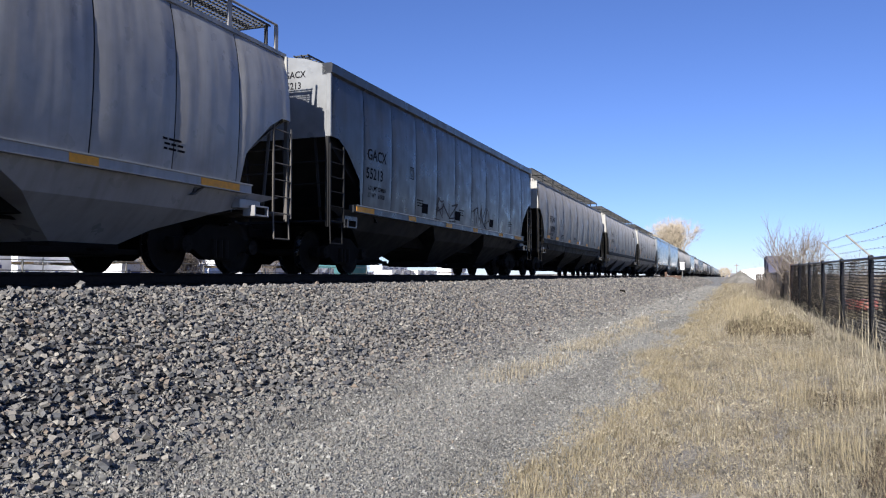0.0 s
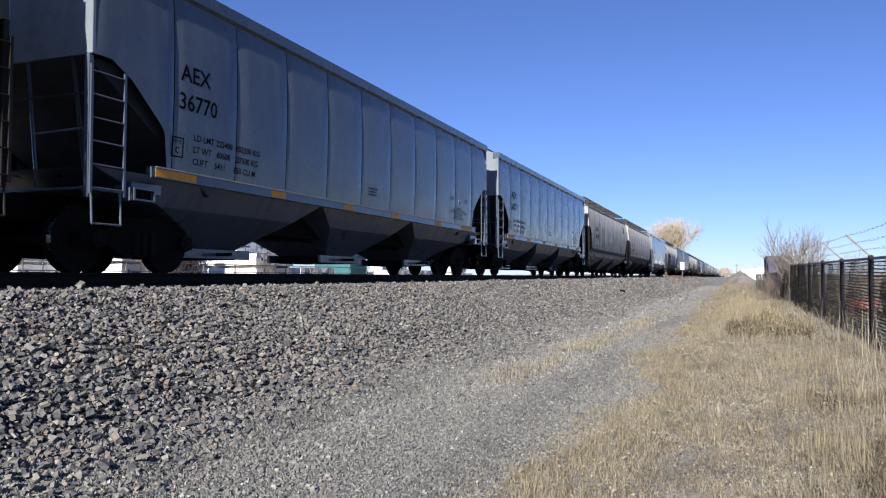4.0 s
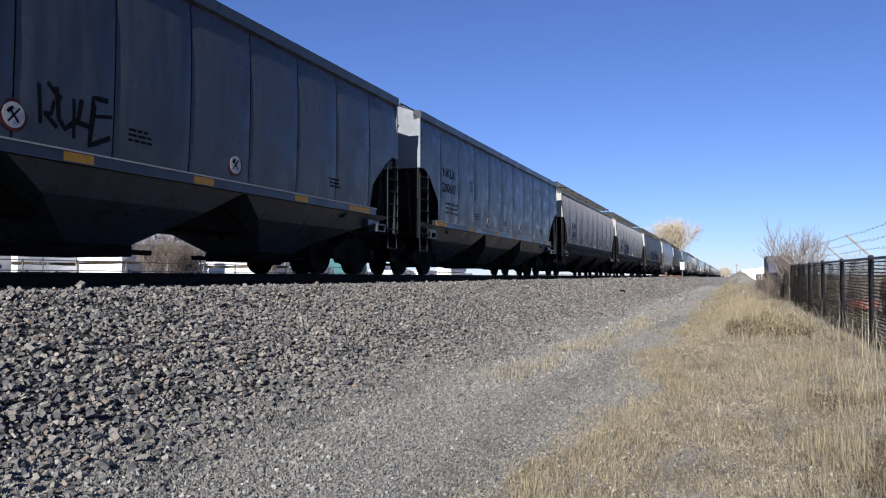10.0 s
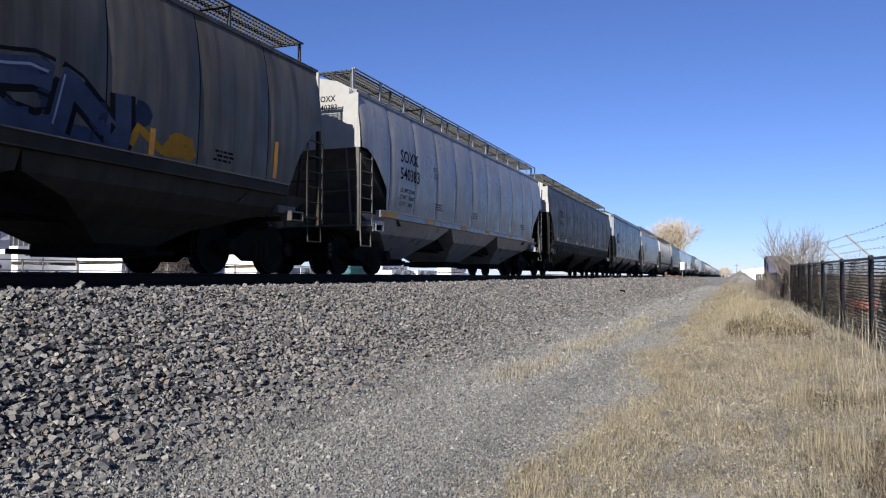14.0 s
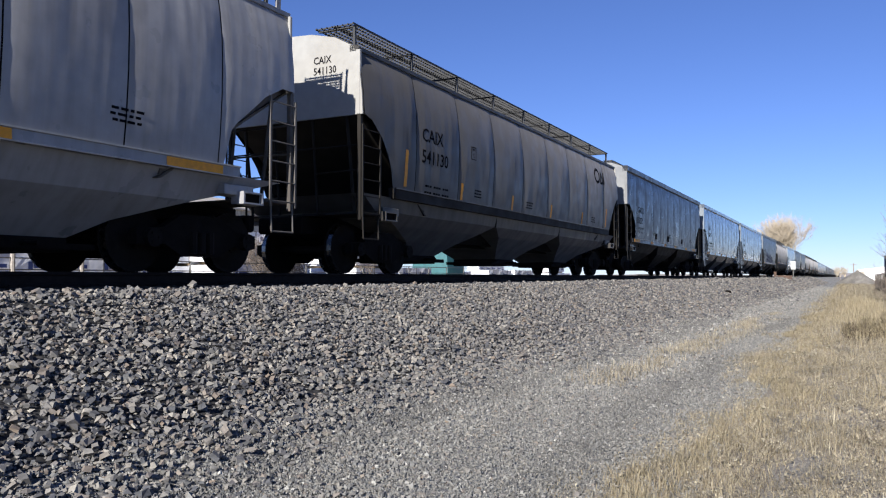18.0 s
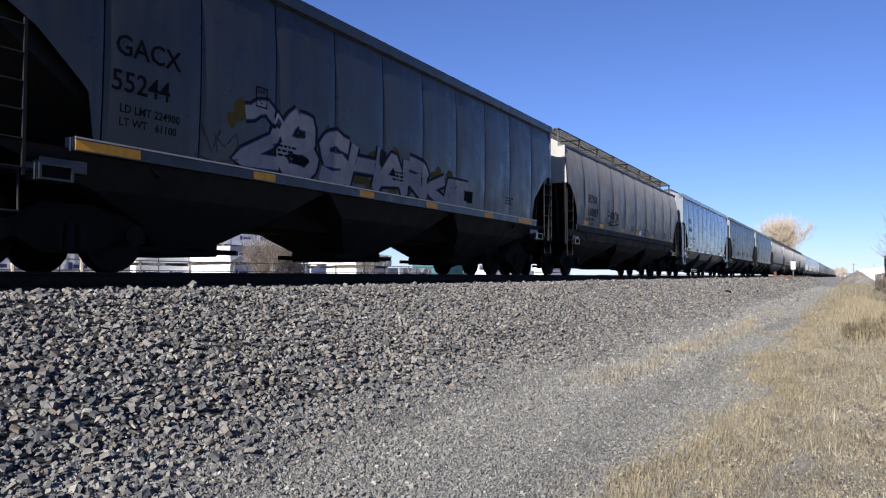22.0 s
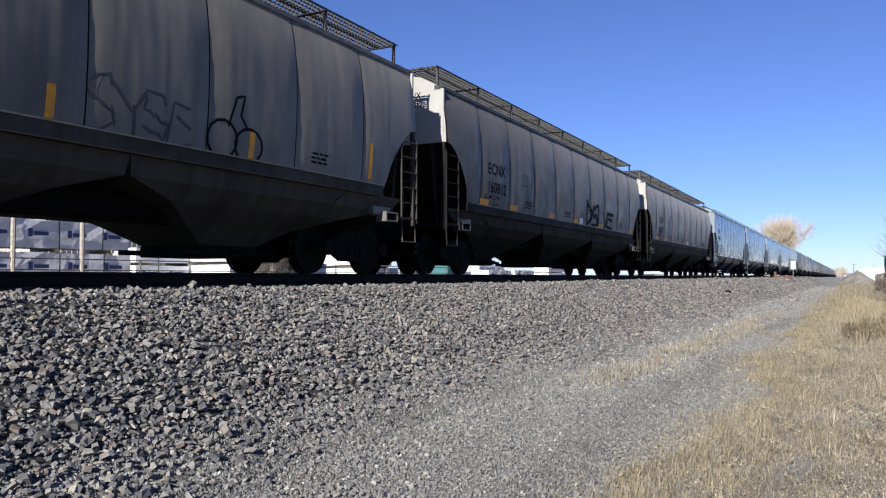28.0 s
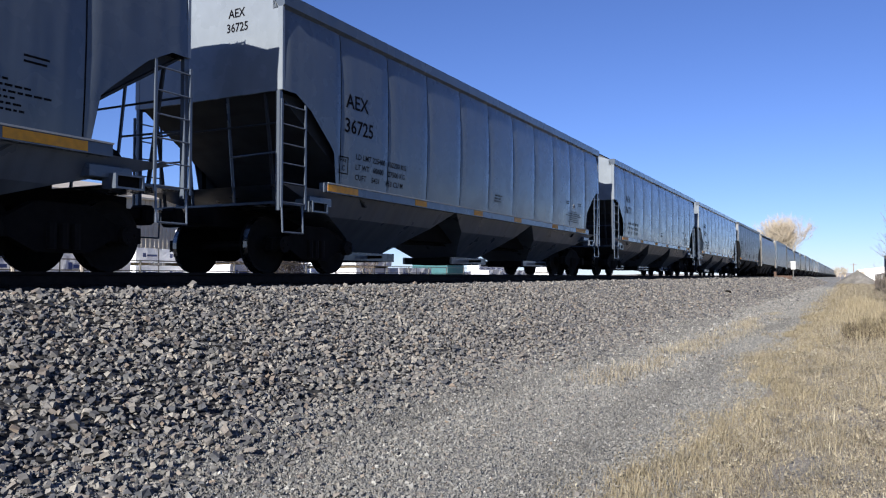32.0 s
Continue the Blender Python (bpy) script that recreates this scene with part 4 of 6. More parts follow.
    if k == "A":
        bm = B()
        c = (skin(kind, half, L - 2.75, 2.15) + 0.002, -half + L - 2.75, 2.15)
        rod(bm, c, (c[0] + 0.004, c[1], c[2]), 0.085, 18)
        em = part("round_emblem", bm, SIGN_WHITE, car, "small round pale maker's emblem")
        bm = B()
        for q, w in ((0.03, 0.04), (0.0, 0.058), (-0.03, 0.03)):
            box(bm, c[0] + 0.004, c[0] + 0.007, c[1] - w, c[1] + w, c[2] + q - 0.011, c[2] + q + 0.011)
        part("device", bm, LETTER, em)
    bm = B()
    d = 1.5 if k == "A" else 4.1 if kind == "flat" else 4.4
    dz = {"E": -0.28, "A": -0.92, "G": -0.2}.get(k, 0.0)
    for z0, z1, a0, a1 in ((2.62, 2.64, 0, 0.26), (2.9, 2.92, 0, 0.26), (2.62, 2.92, 0, 0.02), (2.62, 2.92, 0.24, 0.26)):
        patch(bm, kind, half, d + a0, d + a1, z0 + dz, z1 + dz, 0.021, 1)
    sq = part("routing_square", bm, LETTER, car)
    for word, size, a0, z0 in (("PLATE", 0.07, 0.035, 2.83), ("C", 0.13, 0.09, 2.68)):
        letter_side(car, kind, word, size, d + a0, z0 + dz, half).parent = sq
    if k == "N":
        for d in (6.15, 10.35):
            c = (skin(kind, half, d, 1.78) + 0.002, -half + d, 1.78)
            bm = B()
            rod(bm, c, (c[0] + 0.004, c[1], c[2]), 0.19, 20)
            s = part("no_hammer_sign", bm, RED_RING, car, "round white sign with a red ring and crossed-out hammer")
            bm = B()
            rod(bm, (c[0] + 0.004, c[1], c[2]), (c[0] + 0.007, c[1], c[2]), 0.15, 20)
            part("disc", bm, SIGN_WHITE, s)
            bm = B()
            box(bm, 0.007, 0.010, -0.012, 0.012, -0.1, 0.1, m=Matrix.Translation(c) @ pose(0, 0, 0, 40, 0, 0))
            box(bm, 0.007, 0.010, -0.05, 0.05, 0.055, 0.095, m=Matrix.Translation(c) @ pose(0, 0, 0, 40, 0, 0))
            part("hammer", bm, LETTER, s)
            bm = B()
            box(bm, 0.010, 0.012, -0.012, 0.012, -0.115, 0.115, m=Matrix.Translation(c) @ pose(0, 0, 0, -42, 0, 0))
            part("bar", bm, LETTER, s)
    if k in "GE":
        for d in ((5.0, 7.65, 11.1) if k == "G" else (9.4,)):
            bm = B()
            patch(bm, kind, half, d, d + (0.42 if k == "G" else 0.34), 1.62, 1.88 if k == "G" else 1.84, 0.02, 1)
            part("data_placard", bm, LETTER if k == "G" else PLACARD, car)


def build_train():
    proto = {}
    rng = random.Random(11)
    for i, (y, k, a, b) in enumerate(TRAIN):
        kind, L = SHAPE[k], LENGTHS[k]
        half = (L - GAP) / 2
        if k not in proto:
            proto[k] = hopper_car(kind, L, 3, k == "A", kind != "flat", SHEETS[k], k in "UD", k in "ACSN")
            car = proto[k]
            bare = list(car.children_recursive)
            for c in bare:
                c["bare"] = 1
        else:
            car = copy_bare(proto[k])
        car["label"] = LOOK[k]
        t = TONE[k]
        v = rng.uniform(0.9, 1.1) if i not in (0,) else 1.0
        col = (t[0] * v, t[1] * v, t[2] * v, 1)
        dress(car, k, kind, half, a, b, rng)
        if k == "C":
            bm = B()
            d = 2 * half - 3.0
            stroke(bm, kind, half, [(d + 0.3 + 0.28 * math.cos(q), 3.42 + 0.22 * math.sin(q)) for q in [0.42 * j for j in range(16)]], 0.045, 0.02)
            stroke(bm, kind, half, [(d + 0.64, 3.22), (d + 0.8, 3.62), (d + 0.96, 3.22), (d + 0.64, 3.22)], 0.045, 0.021)
            stroke(bm, kind, half, [(d + 1.12, 3.2), (d + 1.12, 3.62)], 0.045, 0.02)
            part("owner_emblem", bm, LETTER, car)
        if b == "55200":
            letter_side(car, kind, "DO NOT HAMMER ON CAR", 0.14, 5.7, 1.7, half, LETTER, 0.72)
        if b == "540380" or b == "540381":
            letter_sill(car, "DO NOT HAMMER ON CAR", kind, half, 4.9)
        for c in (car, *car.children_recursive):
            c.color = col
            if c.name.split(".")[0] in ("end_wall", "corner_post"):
                c.color = (*LIT_END_TONE.get(k, t), 1)
        CARS.append((car, y + half))
    # the rest of the train, far down the line
    far = {"flat": None, "round": None}
    y = 729.0
    for i in range(34):
        k = rng.choice("GEACANEGTA")
        kind, L = SHAPE[k], LENGTHS[k]
        if far[kind] is None:
            far[kind] = far_car(kind, 18.6)
            car = far[kind]
        else:
            car = copy_thing(far[kind], Matrix())
        car["label"] = LOOK[k]
        t = TONE[k]
        for c in (car, *car.children_recursive):
            c.color = (*t, 1)
        CARS.append((car, y + 8.65))
        y += 18.65
    # unseen wagon ahead of the first, added to shade it
    car = copy_thing(far["round"], Matrix())
    car["label"] = LOOK["E"]
    for c in (car, *car.children_recursive):
        c.color = (*TONE["E"], 1)
    CARS.append((car, -23.6 + 8.65))


def letter_sill(car, text, kind, half, d):
    me = words(text, 0.14, LETTER)
    w = half_width(kind, 1.4) + 0.05
    for v in me.vertices:
        v.co = (w, -half + d + v.co.x, 1.375 + v.co.y)
    o = new("lettering", me)
    o.parent = car
    o["kind"] = "stuff"


def copy_bare(ob):
    """A copy of a wagon without the marks of its first one."""
    made = {ob: ob.copy()}
    scene.collection.objects.link(made[ob])
    for o in ob.children_recursive:
        if "bare" in o and o.parent in made:
            made[o] = o.copy()
            scene.collection.objects.link(made[o])
            made[o].parent = made[o.parent]
    return made[ob]


build_train()


def tag_cars():
    """Sprayed paint on the wagons that carry it."""
    def at(n):
        c, _ = CARS[n]
        k = TRAIN[n][1]
        return c, SHAPE[k], (LENGTHS[k] - GAP) / 2
    black, soot = (0.006, 0.006, 0.008), (0.012, 0.012, 0.016)
    pale, navy, blue = (0.36, 0.35, 0.5), (0.005, 0.007, 0.034), (0.02, 0.05, 0.26)
    sprayed_piece(*at(10), "DOKEZS", 2.9, 8.6, 1.66, 1.25, 1.15, navy, black, 4, "dark navy sprayed piece with pale rims", black, pale, (0.2, 0.22, 0.4), (0.01, 0.02, 0.14), 0.25)
    sprayed_piece(*at(10), "KOTHEY", 10.2, 15.7, 1.66, 1.2, 1.05, blue, black, 9, "bright blue sprayed piece with white lines", black, (0.34, 0.38, 0.55), (0.3, 0.36, 0.56), (0.012, 0.028, 0.15), 0.25)
    sprayed_tag(*at(10), "RHA", 9.0, 9.75, 1.9, 0.4, (0.22, 0.2, 0.19), 3, 0.014)
    sprayed_piece(*at(14), "CHASE", 3.9, 7.0, 1.66, 0.9, 0.65, (0.06, 0.07, 0.1), black, 14, "dark blue-grey sprayed piece with black edges", soot, (0.3, 0.33, 0.42), None, None, 0.25)
    sprayed_tag(*at(14), "SUIL", 2.6, 3.8, 1.56, 0.2, (0.1, 0.1, 0.1), 15, 0.012)
    sprayed_piece(*at(15), "TEMATCN", 5.4, 13.6, 1.66, 0.78, 0.7, (0.036, 0.052, 0.095), black, 21, "faded blue sprayed piece with black edges", (0.02, 0.03, 0.06), None, (0.2, 0.25, 0.34), (0.03, 0.045, 0.09), 0.3)
    sprayed_tag(*at(15), "NS", 13.7, 14.9, 1.72, 0.26, (0.34, 0.17, 0.02), 24, 0.06, "orange sprayed figure")
    sprayed_tag(*at(15), "S", 3.7, 4.6, 1.62, 0.34, (0.32, 0.16, 0.02), 23, 0.03, "orange sprayed loop")
    sprayed_piece(*at(24), "28SHARKE", 3.75, 11.0, 1.53, 0.85, 0.5, (0.17, 0.175, 0.2), black, 33, "pale grey sprayed piece with black edges", (0.05, 0.042, 0.012), (0.02, 0.025, 0.09), None, None, 0.26)
    sprayed_tag(*at(24), "VM", 3.0, 3.7, 1.62, 0.36, (0.03, 0.03, 0.035), 34, 0.012)
    sprayed_tag(*at(1), "RNZ", 6.0, 7.6, 1.6, 0.5, (0.03, 0.025, 0.03), 2)
    sprayed_tag(*at(1), "TMKA", 9.2, 11.0, 1.55, 0.6, (0.035, 0.03, 0.03), 3)
    sprayed_tag(*at(11), "RUHE", 6.45, 7.6, 1.65, 0.55, black, 5, 0.03)
    sprayed_tag(*at(23), "ZAK", 9.1, 10.2, 1.6, 0.6, black, 6, 0.02)
    sprayed_tag(*at(25), "FEROR", 4.5, 6.0, 1.93, 0.38, black, 7, 0.03)
    sprayed_figure(*at(25), 10.6, 1.52, 0.75, (0.02, 0.022, 0.05))
    sprayed_tag(*at(30), "CSR", 4.9, 6.5, 1.68, 0.75, black, 9, 0.024)
    sprayed_tag(*at(30), "HNV", 6.6, 7.7, 1.85, 0.45, (0.02, 0.02, 0.02), 19, 0.014)
    sprayed_tag(*at(30), "RUE", 8.7, 9.5, 1.6, 0.5, black, 10, 0.035)
    sprayed_tag(*at(30), "SYSE", 11.3, 12.9, 1.62, 0.65, (0.07, 0.07, 0.075), 12, 0.022)
    sprayed_figure(*at(30), 13.75, 1.56, 0.95, black, 0.022)
    sprayed_tag(*at(31), "DSLVE", 10.0, 13.2, 1.66, 0.65, black, 15, 0.055, "fat black sprayed tag")
    sprayed_tag(*at(32), "SEHRONLE", 13.4, 15.8, 1.72, 0.42, (0.4, 0.4, 0.44), 16, 0.011, "thin white sprayed tag")
    sprayed_tag(*at(28), "MNES", 0.5, 1.7, 3.1, 0.5, black, 17)
    sprayed_tag(*at(27), "RIVO", 13.4, 15.3, 1.58, 0.35, (0.14, 0.035, 0.025), 18)


tag_cars()

# ---- the verge: fence, brush, vehicles behind it ----
FENCE_X = 2.45
VINYL = mat("black_fence_steel", (0.02, 0.02, 0.023), 0.45, 0.2, 0.2, 20)
WIRE = mat("dark_wire", (0.05, 0.048, 0.045), 0.5, 0.7, 0.2, 30)
GALV_ARM = mat("weathered_zinc", (0.143, 0.140, 0.133), 0.5, 0.5, 0.2, 20)
SLAT = mat("dark_privacy_slat", (0.026, 0.024, 0.024), 0.7, 0, 0.35, 9, 0.4, 2.5, (0.039, 0.037, 0.037), 0.2, 40)
BARK = mat("grey_brown_bark", (0.22, 0.17, 0.13), 0.9, 0, 0.3, 10, bump=0.5, bump_scale=30)
TWIG = mat("bare_twig", (0.375, 0.319, 0.240), 0.9, 0, 0.25, 8)
SCRUB = mat("dark_scrub_twig", (0.14, 0.115, 0.095), 0.9, 0, 0.3, 8)
RUST = mat("rusty_iron", (0.09, 0.055, 0.04), 0.85, 0.1, 0.3, 12, 0.4, 4, (0.07, 0.04, 0.03), 0.3, 40)


def build_fence():
    f = thing("chain_link_fence", "black chain-link fence with slats and three strands of barbed wire", "fence", m=pose(FENCE_X, 0, -0.22, 0.42))
    ys = [36.6 - 4.05 * i for i in range(10)]
    for i, y in enumerate(ys):
        bm = B()
        rod(bm, (0, y, -0.1), (0, y, 1.78), 0.05 if i else 0.06, 10)
        rod(bm, (0, y, 1.78), (0, y, 1.81), 0.055, 10, 0.02)
        p = part("post", bm, VINYL if i else RUST, f)
        bm = B()
        box(bm, -0.016, 0.016, -0.022, 0.022, 0, 0.58, m=pose(0, y, 1.78, 0, -45, 0))
        part("barb_arm", bm, GALV_ARM, p)
    bm = B()
    rod(bm, (0, ys[-1], 1.74), (0, ys[0], 1.74), 0.026, 8)
    part("top_rail", bm, VINYL, f)
    # slats threaded through the mesh, sheet by sheet
    rng = random.Random(8)
    for a, b in zip(ys, ys[1:]):
        bm = B()
        n = 26
        for i in range(n):
            z = 0.06 + 1.64 * (i + 0.5) / n
            dz = rng.uniform(-0.006, 0.006)
            m = 8
            for q in range(m):
                y0, y1 = b + 0.06 + (a - b - 0.12) * q / m, b + 0.06 + (a - b - 0.12) * (q + 1) / m
                za, zb = z + 0.006 * math.sin(q * 1.3 + i), z + 0.006 * math.sin((q + 1) * 1.3 + i)
                vs = [bm.verts.new(p) for p in ((0.0, y0, za - 0.011), (0.0, y1, zb - 0.011), (0.006, y1, zb + 0.011 + dz), (0.006, y0, za + 0.011 + dz))]
                bm.faces.new(vs)
        part("slat_sheet", bm, SLAT, f)
        bm = B()
        n = 40
        for i in range(n):
            t = i / (n - 1)
            y0 = b + (a - b) * t
            for s in (-1, 1):
                y1 = min(max(y0 + s * 1.66, b), a)
                h = abs(y1 - y0)
                if h > 0.1:
                    rod(bm, (-0.02, y0, 0.05), (-0.02, y1, 0.05 + h), 0.0035, 3)
        part("wire_mesh", bm, WIRE, f)
    for k in (0.18, 0.37, 0.56):
        bm = B()
        o = k * 0.7071
        for a, b in zip(ys, ys[1:]):
            mid = (a + b) / 2
            rod(bm, (-o, a, 1.78 + o), (-o, mid, 1.78 + o - 0.03), 0.0022, 4)
            rod(bm, (-o, mid, 1.78 + o - 0.03), (-o, b, 1.78 + o), 0.0022, 4)
            q = b
            while q < a:
                box(bm, -o - 0.008, -o + 0.008, q - 0.002, q + 0.002, 1.78 + o - 0.016, 1.78 + o + 0.003)
                q += 0.4
        part("barbed_wire", bm, WIRE, f)
    # return run behind the corner
    g = thing("chain_link_fence", "chain-link fence running on behind bare brush", "fence", m=pose(FENCE_X, 0, 0.05))
    for i in range(8):
        bm = B()
        rod(bm, (-0.1 - 0.0 * i, 40.6 + 6 * i, -0.1), (-0.1, 40.6 + 6 * i, 1.5), 0.045, 8)
        part("post", bm, VINYL, g)
    bm = B()
    rod(bm, (-0.1, 36.8, 1.48), (-0.1, 84, 1.48), 0.025, 6)
    part("top_rail", bm, VINYL, g)
    bm = B()
    for i in range(30):
        z = 0.1 + 1.36 * i / 29
        box(bm, -0.104, -0.096, 36.9, 83, z - 0.016, z + 0.016)
    part("slat_sheet", bm, SLAT, g)


build_fence()


def branch(bm, a, d, length, r, depth, rng, spread=0.6, up=0.15, kids=3):
    """A tapering limb that forks."""
    steps = 3
    p, dr = Vector(a), Vector(d).normalized()
    for i in range(steps):
        q = p + dr * length / steps
        rod(bm, p, q, r * (1 - 0.3 * i / steps), 5 if r > 0.06 else 3, r * (1 - 0.3 * (i + 1) / steps))
        p = q
        dr = (dr + Vector((rng.uniform(-0.25, 0.25), rng.uniform(-0.25, 0.25), rng.uniform(-0.1, 0.1) + up * 0.5))).normalized()
        if depth > 0:
            for _ in range(kids - 1 if i == steps - 1 else 1):
                e = (dr + Vector((rng.uniform(-1, 1), rng.uniform(-1, 1), rng.uniform(-0.6, 0.8) + up)) * spread).normalized()
                branch(bm, p, e, length * rng.uniform(0.5, 0.78), r * 0.52, depth - 1, rng, spread, up, kids)


def bare_tree(x, y, z, h, r, depth, seed, label, kids=3, spread=0.6, name="bare_tree", stems=1, limbs=6):
    rng = random.Random(seed)
    t = thing(name, label, "tree" if h > 4 else "shrub", m=pose(x, y, z))
    if stems == 1:
        bm = B()
        rod(bm, (0, 0, -0.2), (0, 0, h * 0.25), r, 8, r * 0.8)
        part("trunk", bm, BARK, t)
    bm = B()
    for i in range(limbs if stems == 1 else stems):
        a = i * math.tau / (limbs if stems == 1 else stems) + rng.uniform(-0.4, 0.4)
        o = (0, 0, h * 0.22) if stems == 1 else (rng.uniform(-0.3, 0.3), rng.uniform(-0.3, 0.3), -0.1)
        lean = rng.uniform(0.25, 0.6)
        branch(bm, o, (math.cos(a) * lean, math.sin(a) * lean, 1), h * rng.uniform(0.32, 0.42), r * 0.5, depth, rng, spread, 0.15, kids)
    part("crown" if stems == 1 else "thicket", bm, TWIG if stems == 1 else SCRUB, t)
    return t


bare_tree(-16.0, 250, 0.8, 16.0, 0.4, 4, 3, "large bare cottonwood beyond the track", kids=5, spread=0.85, limbs=7)
bare_tree(-20.5, 256, 0.8, 14.5, 0.36, 4, 8, "large bare cottonwood beyond the track", kids=5, spread=0.85, limbs=6)
bare_tree(2.9, 39.5, 0.0, 4.6, 0.07, 3, 21, "bare whippy tree behind the fence", kids=4, spread=0.55, stems=9, name="bare_shrub")
for i, (x, y, h) in enumerate([(3.4, 34, 2.6), (3.8, 29.5, 2.4), (3.2, 44, 2.8), (3.0, 50, 2.7), (4.2, 24, 2.5), (2.7, 47, 2.2), (4.6, 38, 3.0), (3.4, 57, 2.8), (5.2, 33, 2.8), (2.0, 40.5, 1.9), (2.2, 43.5, 2.0), (1.9, 47.5, 1.8), (2.3, 53, 2.2), (2.6, 62, 2.6), (2.4, 70, 2.4), (3.1, 41.5, 3.2), (3.6, 48, 3.4)]):
    bare_tree(x, y, 0.0, h, 0.03, 3, 40 + i, "tangle of bare brown brush by the fence", kids=3, spread=0.7, stems=6, name="bare_shrub")


# ---- lumber yard beyond the track ----
WRAP = mat("white_lumber_wrap", (0.7, 0.71, 0.74), 0.45, 0, 0.08, 5, 0.12, 1.2, (0.5, 0.52, 0.56), 0.35, 9)
INK = mat("blue_wrap_print", (0.03, 0.05, 0.16), 0.5, 0, 0.2, 8)
STRAP = mat("black_strap", (0.02, 0.02, 0.02), 0.6)
LUMBER = mat("pale_timber", (0.45, 0.33, 0.19), 0.8, 0, 0.2, 12, bump=0.2)
POSTWOOD = mat("grey_timber_post", (0.3, 0.27, 0.24), 0.85, 0, 0.25, 14, 0.3, 3)
TAN_METAL = mat("tan_ribbed_metal", (0.48, 0.43, 0.34), 0.5, 0.1, 0.08, 4, 0.2, 1.0, (0.3, 0.26, 0.2))
TEAL = mat("teal_tarp", (0.02, 0.1, 0.11), 0.5, 0, 0.15, 6)


def lumber_pack(x, y, z, wx, ly, h, rng, printed=True):
    """A wrapped pack of boards on bearers; its long side faces +x, its end -y."""
    t = thing("lumber_pack", "white plastic-wrapped lumber pack with black straps", "lumber pack", "stacked lumber packs in the yard", m=pose(x, y, z, 0, 0, rng.uniform(-1.5, 1.5)))
    bm = B()
    n, m = 10, 6
    rings = []
    for i in range(n + 1):
        yy = ly * i / n
        r = []
        for a, b in [(0, 0), (0.5, 0), (1, 0), (1, 0.33), (1, 0.66), (1, 1), (0.5, 1), (0, 1), (0, 0.5)]:
            r.append((-wx + wx * a + rng.uniform(-0.018, 0.018), yy, 0.09 + (h - 0.09) * b + rng.uniform(-0.02, 0.012)))
        rings.append(r)
    lofted(bm, rings)
    part("wrapping", bm, WRAP, t)
    for q in (0.2, 0.5, 0.8):
        bm = B()
        yy = ly * q
        box(bm, -wx - 0.025, 0.026, yy - 0.016, yy + 0.016, h + 0.012, h + 0.022)
        box(bm, 0.022, 0.03, yy - 0.016, yy + 0.016, 0.06, h + 0.02)
        part("strap", bm, STRAP, t)
    for q in (0.12, 0.5, 0.88):
        bm = B()
        box(bm, -wx, 0, ly * q - 0.05, ly * q + 0.05, 0, 0.09)
        part("bearer", bm, LUMBER, t)
    if printed:
        k = max(1, int(ly / 1.1))
        for i in range(k):
            bm = B()
            y0 = ly * (i + 0.22) / k
            box(bm, 0.028, 0.033, y0, y0 + 0.13, h * 0.45, h * 0.7)
            part("printed_mark", bm, INK, t)
            bm = B()
            box(bm, 0.028, 0.033, y0 + 0.17, y0 + 0.62, h * 0.5, h * 0.62)
            part("printed_bar", bm, INK, t)
    return t


